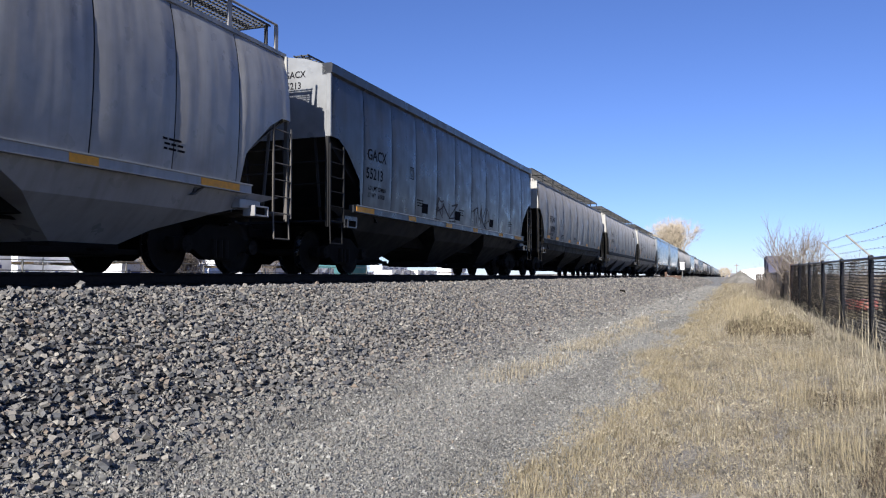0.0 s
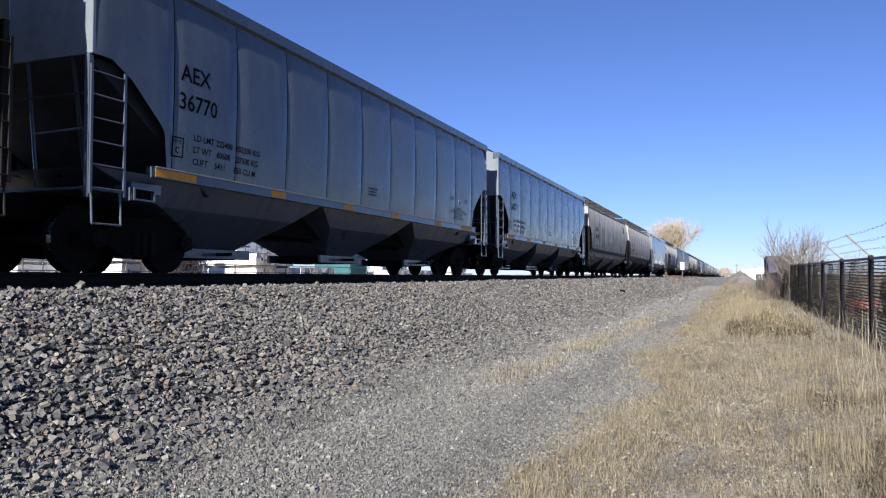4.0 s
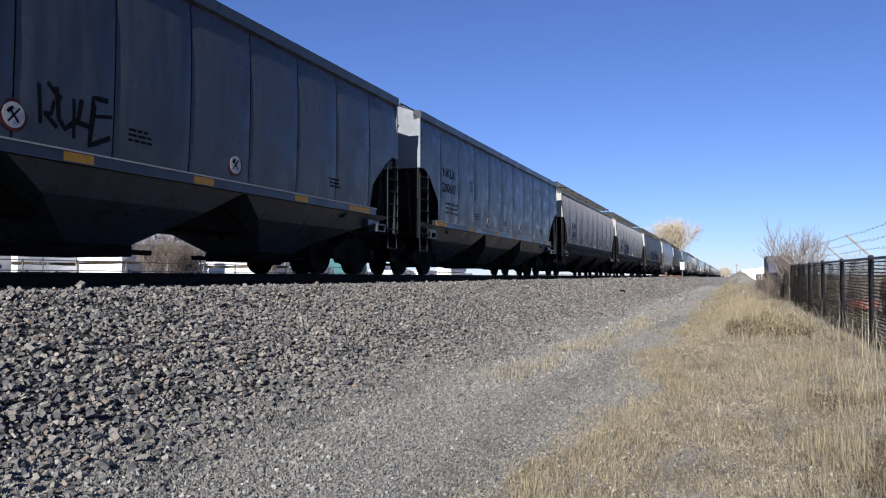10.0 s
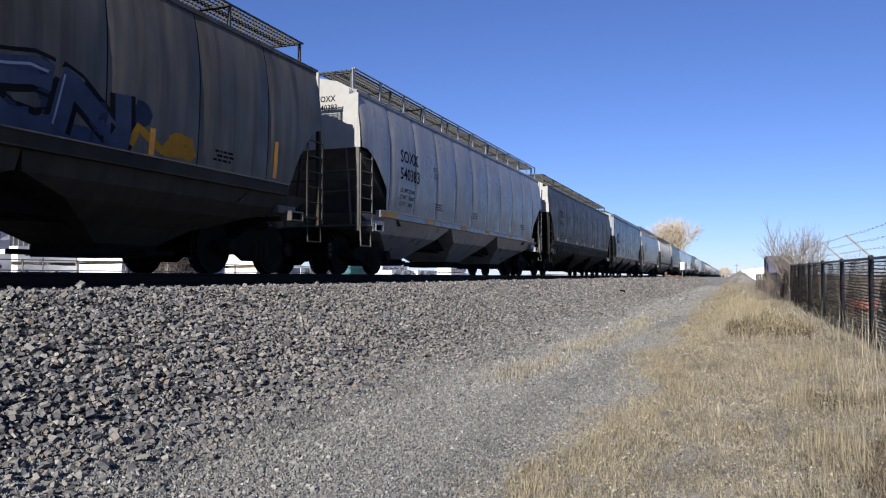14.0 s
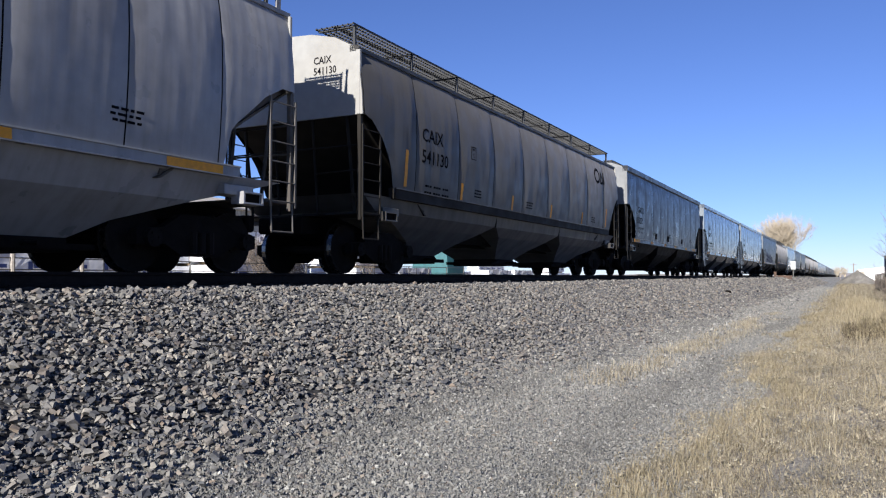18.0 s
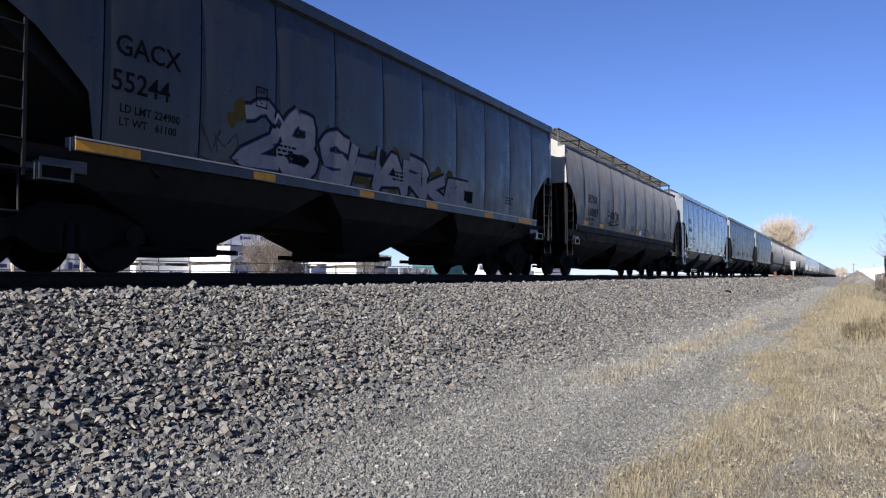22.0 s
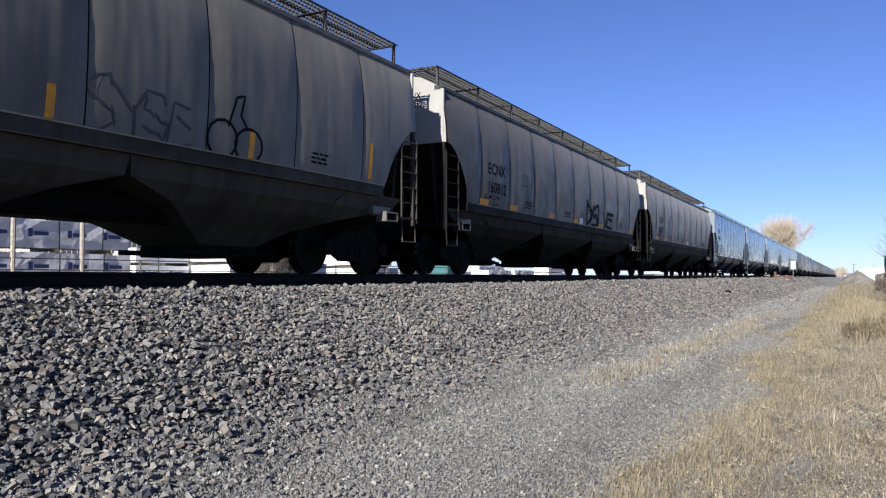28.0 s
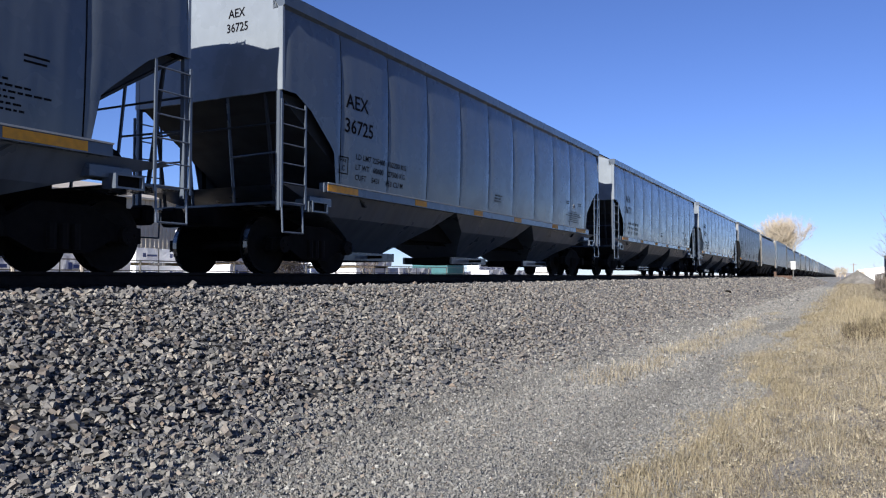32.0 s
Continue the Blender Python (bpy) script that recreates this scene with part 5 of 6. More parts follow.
def build_yard():
    rng = random.Random(17)
    Z = 1.1
    for tier in range(2):
        lumber_pack(-20.0, 7.2, Z + 0.92 * tier, 1.2, 4.8, 0.88, rng)
        lumber_pack(-20.0, 12.1, Z + 0.92 * tier, 1.2, 4.9, 0.88, rng)
    for tier in range(2):
        lumber_pack(-22.0, 19.0, Z + 0.62 * tier, 1.2, 4.8, 0.6, rng)
    for j in range(3):
        for tier in range(2 if j == 0 else 3):
            lumber_pack(-19.45 - 1.08 * j, 20.9 + 0.25 * j, Z + 0.66 * tier, 1.05, 4.6, 0.64, rng)
    for j in range(3):
        for tier in range(3 if j else 2):
            lumber_pack(-18.85 - 1.2 * j, 28.0 + 0.3 * j, Z + 0.6 * tier, 1.15, 2.9, 0.58, rng)
    for i in range(5):
        lumber_pack(-18.6 - rng.uniform(0, 0.5) - (2.6 if i in (1, 2) else 0), 31.6 + 3.6 * i, Z, 1.2, 3.3, rng.choice((0.6, 0.62, 0.3)), rng)
    for i in range(4):
        lumber_pack(-24.0, 8.0 + 3.0 * i, Z, 1.2, 2.8, 0.62, rng)
    for i in range(9):
        xx = -26.0 - rng.uniform(0, 6)
        for tier in range(rng.choice((1, 1, 2))):
            lumber_pack(xx, 36 + 6.5 * i, Z + 0.62 * tier, 1.2, 4.8, 0.6, rng)
    # teal covered pile
    t = thing("covered_pile", "low pile under a teal tarpaulin in the yard", "covered pile", m=pose(-20.5, 37.6, Z))
    bm = B()
    lofted(bm, [[(-1.2, 0, 0), (1.2, 0, 0), (1.0, 0.2, 1.6), (-1.0, 0.2, 1.65)], [(-1.25, 1.0, 0), (1.22, 1.0, 0), (1.05, 1.0, 1.75), (-1.02, 1.0, 1.7)], [(-1.2, 2.2, 0), (1.2, 2.2, 0), (1.0, 2.1, 1.5), (-1.0, 2.1, 1.55)]])
    part("tarpaulin", bm, TEAL, t)
    # ribbed shed
    s = thing("metal_shed", "tan ribbed metal shed behind the lumber packs", "shed", m=pose(-34, 24, Z))
    for side, m, ln in (("front", pose(0, 0, 0), 26.0), ("end", pose(0, 0, 0, 0, 0, 90), 14.0)):
        bm = B()
        n = int(ln / 0.3)
        pts = []
        for i in range(n):
            y = ln * i / n
            pts += [(0.0, y), (0.0, y + 0.16), (0.05, y + 0.2), (0.05, y + 0.26)]
        lo = [bm.verts.new((a, b, 0)) for a, b in pts]
        hi = [bm.verts.new((a, b, 4.4)) for a, b in pts]
        for i in range(len(pts) - 1):
            bm.faces.new((lo[i], lo[i + 1], hi[i + 1], hi[i]) if side == "front" else (lo[i], lo[i + 1], hi[i + 1], hi[i]))
        part("wall_sheet", bm, TAN_METAL, s, m=m)
    bm = B()
    prism(bm, [(0.3, 4.4), (0.3, 4.5), (-7, 6.0), (-14.3, 4.5), (-14.3, 4.4)], -0.3, 26.3, "y")
    part("roof", bm, TAN_METAL, s)
    bm = B()
    box(bm, -14, -13.9, 0, 26, 0, 4.4)
    box(bm, -14, 0, 25.9, 26, 0, 4.4)
    part("back_wall", bm, TAN_METAL, s)
    # pipe fence
    f = thing("pipe_fence", "low steel pipe fence along the yard", "fence", m=pose(-16.4, 0, Z))
    for i in range(16):
        bm = B()
        tall = i in (2, 3)
        rod(bm, (0, 7.3 + 1.75 * i, -0.1), (0, 7.3 + 1.75 * i, 1.55 if tall else 0.64), 0.055 if tall else 0.025, 8)
        part("post", bm, POSTWOOD if tall else GALV_ARM, f)
    for z in (0.36, 0.62):
        bm = B()
        rod(bm, (0, 7.0, z), (0, 34, z), 0.016, 6)
        part("rail", bm, GALV_ARM, f)
    bare_tree(-17.7, 20.9, Z - 0.1, 2.2, 0.03, 3, 71, "dense brown bramble by the yard fence", kids=4, spread=0.95, stems=24, name="bramble")
    bare_tree(-17.9, 22.3, Z - 0.1, 2.1, 0.03, 3, 72, "dense brown bramble by the yard fence", kids=4, spread=0.95, stems=22, name="bramble")
    bare_tree(-17.2, 26.2, Z - 0.1, 1.9, 0.025, 3, 73, "thin bare sapling by the yard fence", kids=4, spread=0.7, stems=6, name="sapling")


build_yard()


# ---- lineside box, far things ----
def build_lineside():
    CAB = mat("white_cabinet", (0.5, 0.5, 0.49), 0.5, 0, 0.06, 8, 0.2, 3, (0.4, 0.35, 0.3))
    s = thing("signal_cabinet", "white lineside signal cabinet on a post", "signal cabinet", m=pose(-5.6, 99.5, 0.75))
    bm = B()
    rod(bm, (0, 0, -0.1), (0, 0, 1.35), 0.07, 10)
    part("post", bm, GALV_ARM, s)
    bm = B()
    box(bm, -0.26, 0.26, -0.22, 0.22, 1.4, 2.25, 0.02)
    part("housing", bm, CAB, s)
    bm = B()
    box(bm, -0.34, 0.34, -0.28, 0.28, 2.25, 2.35, 0.03)
    part("cap", bm, CAB, s)
    bm = B()
    box(bm, -0.21, 0.21, -0.24, -0.22, 1.46, 2.19, 0.006)
    d = part("door", bm, CAB, s)
    bm = B()
    box(bm, 0.14, 0.18, -0.27, -0.24, 1.75, 1.88)
    part("handle", bm, VINYL, d)
    p = thing("trackside_post", "short rusty post beside a low plank bank", "post", m=pose(-7.5, 98.8, 1.05))
    bm = B()
    box(bm, -0.14, 0.14, -0.1, 0.1, -0.3, 0.85, 0.02)
    part("shaft", bm, RUST, p)
    b = thing("plank_bank", "low rust-brown plank retaining bank", "retaining board", m=pose(-7.45, 99, 0.95))
    for i in range(3):
        bm = B()
        box(bm, 0, 1.75, -0.05, 0.05, -0.3 + 0.27 * i, -0.05 + 0.27 * i, 0.01)
        part("plank", bm, RUST, b)
    # dark lump on the shoulder
    rng = random.Random(2)
    r = thing("dark_rock", "black lump of clinker on the ballast", "rock", m=pose(-5.0, 38.6, ground_z(-5.0)))
    bm = B()
    bmesh.ops.create_icosphere(bm, subdivisions=2, radius=1)
    for v in bm.verts:
        v.co = Vector((v.co.x * 0.17, v.co.y * 0.15, v.co.z * 0.085 + 0.045)) * rng.uniform(0.8, 1.15)
    part("lump", bm, STEEL_DARK, r)
    # gravel heap
    HEAP = stony("heap_gravel", [(0.15, 0.14, 0.125), (0.185, 0.173, 0.15), (0.125, 0.115, 0.1)], 0.06, 0.8)
    h = thing("gravel_heap", "cone-shaped heap of brown gravel", "gravel heap", m=pose(1.5, 150, 0.0))
    bm = B()
    rings = []
    for q in range(7):
        k = q / 6
        rad = 3.4 * (1 - k ** 1.1) + 0.05
        rings.append([(rad * math.cos(a * math.tau / 22) * rng.uniform(0.93, 1.07), rad * math.sin(a * math.tau / 22) * rng.uniform(0.93, 1.07), 2.35 * k * rng.uniform(0.96, 1.03)) for a in range(22)])
    lofted(bm, rings)
    part("gravel_cone", bm, HEAP, h)
    # far white shed and pole
    WHITE_METAL = mat("white_metal_cladding", (0.82, 0.82, 0.82), 0.5, 0, 0.04, 2)
    w = thing("far_shed", "long white metal building far off", "building", m=pose(3.2, 300, 0))
    bm = B()
    box(bm, 0, 20, 0, 30, 0, 3.7)
    part("wall", bm, WHITE_METAL, w)
    bm = B()
    prism(bm, [(-0.4, 3.6), (10, 4.9), (20.4, 3.6)], -0.4, 30.4, "y")
    part("roof", bm, WHITE_METAL, w)
    u = thing("utility_pole", "wooden utility pole far off", "utility pole", m=pose(2.1, 320, 0))
    bm = B()
    rod(bm, (0, 0, -0.2), (0, 0, 6.2), 0.14, 8)
    part("pole", bm, BARK, u)
    bm = B()
    box(bm, -1, 1, -0.06, 0.06, 5.6, 5.75)
    part("crossarm", bm, BARK, u)
    for i, (x, y, hh) in enumerate(((-2.4, 340, 5.0), (-0.8, 360, 4.6), (-4, 380, 5.5), (3.6, 250, 3.0), (14, 210, 5.0), (20, 260, 7.0))):
        bare_tree(x, y, 0, hh, 0.12, 3, 90 + i, "small bare tree on the horizon", kids=4, spread=0.9)
    # low wooded ridge closing the horizon
    RIDGE = mat("distant_trees", (0.16, 0.15, 0.15), 0.95, 0, 0.3, 0.05)
    bm = B()
    prev = None
    for i in range(181):
        x = -2400 + 4800 * i / 180
        z = 9 + 7 * noise.noise((x * 0.004, 1.3, 0)) + 2.5 * noise.noise((x * 0.05, 4, 0))
        a, b = bm.verts.new((x, 2600, -2)), bm.verts.new((x, 2600 + 20 * math.sin(i), max(2, z)))
        if prev:
            bm.faces.new((prev[0], a, b, prev[1]))
        prev = (a, b)
    tagged(part("backdrop", bm, RIDGE), "far dark line of trees on the horizon", "tree line", kind="structure")


build_lineside()


# ---- vehicles behind the fence ----
def vehicle(name, x, y, rz, color, label, cab=True):
    PB = mat("car_paint_" + name, color, 0.35, 0, 0.05, 6, 0.1, 1.5, coat=0.5)
    GL = mat("tinted_glass", (0.02, 0.025, 0.03), 0.08, 0, 0)
    TY = mat("tyre_rubber", (0.02, 0.02, 0.02), 0.85, 0, 0.2, 20)
    v = thing(name, label, "vehicle", m=pose(x, y, 0.08, 0, 0, rz))
    bm = B()
    prism(bm, [(-2.5, 0.45), (-2.55, 0.8), (-2.45, 1.0), (-1.2, 1.08), (2.55, 1.05), (2.6, 0.6), (2.55, 0.45)], -0.92, 0.92)
    part("body", bm, PB, v)
    bm = B()
    prism(bm, [(-1.25, 1.06), (-0.55, 1.68), (0.75, 1.70), (1.0, 1.06)] if cab else [(-1.25, 1.06), (-0.55, 1.72), (2.2, 1.72), (2.5, 1.06)], -0.80, 0.80)
    c = part("cab", bm, PB, v)
    for s in (-1, 1):
        bm = B()
        prism(bm, [(-0.95, 1.12), (-0.5, 1.6), (0.6, 1.62), (0.8, 1.12)], s * 0.803, s * 0.812)
        part("side_window", bm, GL, c)
    for s in (-1, 1):
        for yy in (-1.6, 1.65):
            bm = B()
            rod(bm, (s * 0.72, yy, 0.34), (s * 0.95, yy, 0.34), 0.36, 18)
            w = part("wheel", bm, TY, v)
            bm = B()
            rod(bm, (s * 0.94, yy, 0.34), (s * 0.965, yy, 0.34), 0.2, 12)
            part("rim", bm, GALV_ARM, w)
    for s in (-1, 1):
        bm = B()
        box(bm, s * 0.6, s * 0.88, -2.57, -2.5, 0.72, 0.9, 0.02)
        part("headlight", bm, PLACARD, v)
    bm = B()
    box(bm, -0.94, 0.94, -2.66, -2.52, 0.42, 0.6, 0.03)
    part("bumper", bm, GALV_ARM, v)


vehicle("pickup_truck", 5.45, 26.0, 0, (0.28, 0.07, 0.055), "faded red pickup parked behind the fence")
vehicle("parked_car", 7.4, 36.0, -5, (0.06, 0.06, 0.065), "dark grey car parked behind the fence", False)

c = thing("steel_crate", "low faded red steel crate behind the fence", "crate", m=pose(4.3, 31.0, 0.08))
bm = B()
box(bm, -0.5, 0.5, -0.4, 0.4, 0.05, 0.42, 0.03)
part("tub", bm, MATS["car_paint_pickup_truck"], c)
for q in (-0.4, 0.34):
    bm = B()
    box(bm, q, q + 0.06, -0.4, 0.4, 0, 0.05)
    part("skid", bm, STRAP, c)


def box_truck():
    PB = mat("blue_truck_paint", (0.03, 0.033, 0.07), 0.6, 0, 0.06, 5)
    v = thing("box_truck", "dark blue lorry parked beyond the brush", "lorry", m=pose(4.5, 84, 0.1))
    bm = B()
    box(bm, -1.15, 1.15, 0.4, 6.5, 0.9, 3.3, 0.04)
    part("cargo_box", bm, PB, v)
    bm = B()
    prism(bm, [(-1.6, 0.6), (-1.7, 1.5), (-1.2, 2.6), (0.3, 2.7), (0.3, 0.6)], -1.05, 1.05)
    part("cab", bm, PB, v)
    for s in (-1, 1):
        for yy in (-0.8, 5.0):
            bm = B()
            rod(bm, (s * 0.8, yy, 0.45), (s * 1.1, yy, 0.45), 0.48, 16)
            part("wheel", bm, STRAP, v)


box_truck()


# ---- scattered ground cover ----
def scatter(name, pts, sizes, base_v, base_f, rng, flat, material, label, tilt=1.0):
    """Many small rigid pieces of one form, turned and sized at random, in one mesh."""
    n = len(pts)
    bv = np.array(base_v)
    k = len(bv)
    ang = rng.uniform(0, 2 * np.pi, (n, 3)) * np.array([tilt, tilt, 1])
    c, s = np.cos(ang), np.sin(ang)
    R = np.empty((n, 3, 3))
    R[:, 0, 0] = c[:, 2] * c[:, 1]
    R[:, 0, 1] = c[:, 2] * s[:, 1] * s[:, 0] - s[:, 2] * c[:, 0]
    R[:, 0, 2] = c[:, 2] * s[:, 1] * c[:, 0] + s[:, 2] * s[:, 0]
    R[:, 1, 0] = s[:, 2] * c[:, 1]
    R[:, 1, 1] = s[:, 2] * s[:, 1] * s[:, 0] + c[:, 2] * c[:, 0]
    R[:, 1, 2] = s[:, 2] * s[:, 1] * c[:, 0] - c[:, 2] * s[:, 0]
    R[:, 2, 0] = -s[:, 1]
    R[:, 2, 1] = c[:, 1] * s[:, 0]
    R[:, 2, 2] = c[:, 1] * c[:, 0]
    st = rng.uniform(0.5, 1.35, (n, 1, 3)) * np.array([1, 1, flat])
    V = bv[None] * st * sizes[:, None, None] * rng.uniform(0.62, 1.3, (n, k, 3))
    V = np.einsum("nij,nkj->nki", R, V) + pts[:, None, :]
    F = np.array(base_f)[None] + (np.arange(n) * k)[:, None, None]
    me = bpy.data.meshes.new(name)
    me.vertices.add(n * k)
    me.vertices.foreach_set("co", V.reshape(-1).astype(np.float32))
    F = F.reshape(-1, 3)
    me.loops.add(len(F) * 3)
    me.loops.foreach_set("vertex_index", F.reshape(-1).astype(np.int32))
    me.polygons.add(len(F))
    me.polygons.foreach_set("loop_start", np.arange(0, len(F) * 3, 3, dtype=np.int32))
    me.polygons.foreach_set("use_smooth", np.zeros(len(F), dtype=bool))
    me.update(calc_edges=True)
    me.materials.append(material)
    return tagged(new(name, me), label, name.replace("_", " "), kind="stuff")


def island_stone(name, colors, rough=0.9, grain=60, lo=0.8, hi=1.2):
    """Each piece takes one of the colours."""
    m = bpy.data.materials.new(name)
    m.use_nodes = True
    N, K = m.node_tree.nodes, m.node_tree.links
    b = N["Principled BSDF"]
    b.inputs["Roughness"].default_value = rough
    g = N.new("ShaderNodeNewGeometry")
    r = N.new("ShaderNodeValToRGB")
    els = r.color_ramp.elements
    while len(els) < len(colors):
        els.new(0.5)
    for i, c in enumerate(colors):
        els[i].position = i / (len(colors) - 1)
        els[i].color = (*c, 1)
    K.new(g.outputs["Random Per Island"], r.inputs[0])
    tc = N.new("ShaderNodeTexCoord")
    n = N.new("ShaderNodeTexNoise")
    n.inputs["Scale"].default_value = grain
    n.inputs["Detail"].default_value = 6
    K.new(tc.outputs["Object"], n.inputs["Vector"])
    mr = N.new("ShaderNodeMapRange")
    for i, q in enumerate((0.3, 0.7, lo, hi)):
        mr.inputs[i + 1].default_value = q
    K.new(n.outputs["Fac"], mr.inputs[0])
    cc = N.new("ShaderNodeCombineColor")
    for i in range(3):
        K.new(mr.outputs[0], cc.inputs[i])
    x = N.new("ShaderNodeMix")
    x.data_type, x.blend_type = "RGBA", "MULTIPLY"
    x.inputs[0].default_value = 1
    K.new(r.outputs[0], x.inputs[6])
    K.new(cc.outputs[0], x.inputs[7])
    K.new(x.outputs[2], b.inputs["Base Color"])
    return m


OCT_V = [(1, 0, 0), (-1, 0, 0), (0, 1, 0), (0, -1, 0), (0, 0, 1), (0, 0, -1)]
OCT_F = [(0, 2, 4), (2, 1, 4), (1, 3, 4), (3, 0, 4), (2, 0, 5), (1, 2, 5), (3, 1, 5), (0, 3, 5)]
CUBE_V = [(-.8, -.8, -.8), (.8, -.8, -.8), (.8, .8, -.8), (-.8, .8, -.8), (-.6, -.7, .8), (.7, -.6, .8), (.6, .7, .8), (-.7, .6, .8)]
CUBE_F = [(0, 2, 1), (0, 3, 2), (4, 5, 6), (4, 6, 7), (0, 1, 5), (0, 5, 4), (1, 2, 6), (1, 6, 5), (2, 3, 7), (2, 7, 6), (3, 0, 4), (3, 4, 7)]


def zs(x):
    return np.array([ground_z(a) for a in x])


def toe(y):
    """Edge of the coarse ballast along the line."""
    return -3.7 + 0.16 * np.sin(y * 0.55) + 0.1 * np.sin(y * 1.7 + 1)


def build_stones():
    rng = np.random.default_rng(4)
    STONE = island_stone("ballast_stone", [(0.032, 0.033, 0.039), (0.111, 0.106, 0.101), (0.199, 0.187, 0.166), (0.060, 0.064, 0.071), (0.137, 0.133, 0.125), (0.182, 0.155, 0.130), (0.084, 0.086, 0.093), (0.042, 0.043, 0.049), (0.163, 0.153, 0.143), (0.263, 0.244, 0.211), (0.073, 0.076, 0.085), (0.178, 0.140, 0.108)])
    PEBBLE = island_stone("cinder_pebble", [(0.072, 0.074, 0.075), (0.186, 0.185, 0.174), (0.120, 0.120, 0.117), (0.234, 0.230, 0.211), (0.155, 0.155, 0.147), (0.198, 0.185, 0.161), (0.102, 0.103, 0.102), (0.359, 0.351, 0.322)])
    ps, ss = [], []
    for y0, y1, dens, big in ((-8.0, 1.0, 420, 1.5), (1.0, 7, 820, 1.08), (7, 12, 1050, 1.05), (12, 22, 900, 1.05), (22, 42, 480, 1.35), (42, 90, 120, 2.0), (90, 180, 30, 2.9)):
        area = (y1 - y0) * 3.95
        n = int(area * dens)
        y = rng.uniform(y0, y1, n)
        x = rng.uniform(-6.95, -2.6, n)
        keep = x < toe(y) + rng.normal(0, 0.2, n) + np.where(rng.uniform(0, 1, n) < 0.12, rng.exponential(0.45, n), 0)
        x, y = x[keep], y[keep]
        s = rng.lognormal(np.log(0.0208), 0.2, len(x)) * big * np.clip(0.75 + (toe(y) - x + 0.35) * 0.8, 0.45, 1)
        z = zs(x) - 0.02 + rng.uniform(0.0, 2.3, len(x)) * s
        ps.append(np.c_[x, y, z])
        ss.append(s)
    pts, sizes = np.concatenate(ps), np.concatenate(ss)
    perm = rng.permutation(len(pts))
    half = len(pts) // 3
    scatter("ballast", pts[perm[:half]], sizes[perm[:half]] * 1.15, OCT_V, OCT_F, rng, 0.62, STONE, "grey and tan crushed stone ballast on the shoulder", 0.12)
    scatter("ballast", pts[perm[half:]], sizes[perm[half:]] * 1.05, CUBE_V, CUBE_F, rng, 0.62, STONE, "grey and tan crushed stone ballast on the shoulder", 0.12)
    # inside and beside the rails
    n = 9000
    x, y = rng.uniform(-11.6, -6.8, n), rng.uniform(2, 60, n)
    s = rng.lognormal(np.log(0.026), 0.25, n)
    scatter("ballast", np.c_[x, y, zs(x) + 0.2 * s], s, OCT_V, OCT_F, rng, 0.8, STONE, "grey crushed stone between the rails")
    ps, ss = [], []
    for y0, y1, dens, big in ((-6.0, 3.0, 700, 1.6), (3.0, 10, 3000, 1.15), (10, 18, 1300, 1.5), (18, 45, 380, 2.2), (45, 110, 60, 4.0)):
        n = int((y1 - y0) * 3.3 * dens)
        x, y = rng.uniform(-4.1, -0.8, n), rng.uniform(y0, y1, n)
        s = rng.lognormal(np.log(0.006), 0.33, n) * big
        s *= np.where((rng.uniform(0, 1, n) < 0.16) & (x < -2.4 + 0.5 * np.sin(y * 0.7)), 1.9, 1.0)
        ps.append(np.c_[x, y, zs(x) + rng.uniform(0, 0.5, n) * s + 0.01])
        ss.append(s)
    scatter("gravel", np.concatenate(ps), np.concatenate(ss), OCT_V, OCT_F, rng, 0.7, PEBBLE, "fine loose gravel of the cinder path", 0.3)
    CLINKER = island_stone("dark_cinder", [(0.056, 0.055, 0.055), (0.095, 0.092, 0.087), (0.134, 0.129, 0.120), (0.071, 0.071, 0.071), (0.173, 0.168, 0.154)])
    n = 46000
    y = 2.2 + 24 * rng.uniform(0, 1, n) ** 1.4
    x = np.where(rng.uniform(0, 1, n) < 0.66, -3.5 + 0.08 * np.sin(y * 0.8), -1.75 + 0.1 * np.sin(y * 0.6)) + rng.normal(0, 0.17, n)
    keep = np.array([noise.noise((a * 0.8, b * 0.3, 9.0)) for a, b in zip(x, y)]) + rng.normal(0, 0.2, n) > -0.12
    x, y = x[keep], y[keep]
    s = rng.lognormal(np.log(0.0075), 0.3, len(x)) * (0.8 + y * 0.05)
    scatter("cinder", np.c_[x, y, zs(x) + 0.4 * s + 0.012], s, OCT_V, OCT_F, rng, 0.6, CLINKER, "dark fine cinders in the wheel ruts", 0.3)
    # thrown stones that thin out over the path, swept aside in the wheel ruts
    ps, ss = [], []
    for y0, y1, dens, big in ((-5.0, 2.5, 260, 1.0), (2.5, 9, 620, 1.0), (9, 18, 520, 1.15), (18, 40, 170, 1.6), (40, 80, 30, 2.6)):
        n = int((y1 - y0) * 3.2 * dens)
        x, y = rng.uniform(-4.2, -1.0, n), rng.uniform(y0, y1, n)
        rut = np.exp(-((x + 3.5 - 0.08 * np.sin(y * 0.8)) / 0.2) ** 2) + np.exp(-((x + 1.75 - 0.1 * np.sin(y * 0.6)) / 0.24) ** 2)
        keep = rng.uniform(0, 1, n) < np.clip(1.0 - (x + 3.9) * 0.33, 0.1, 1) * (1 - 0.9 * np.clip(rut, 0, 1))
        x, y = x[keep], y[keep]
        s = rng.lognormal(np.log(0.0125), 0.3, len(x)) * big
        ps.append(np.c_[x, y, zs(x) + 0.35 * s + 0.004])
        ss.append(s)
    scatter("loose_stone", np.concatenate(ps), np.concatenate(ss), CUBE_V, CUBE_F, rng, 0.6, STONE, "thin spread of grey and tan stones on the path", 0.1)


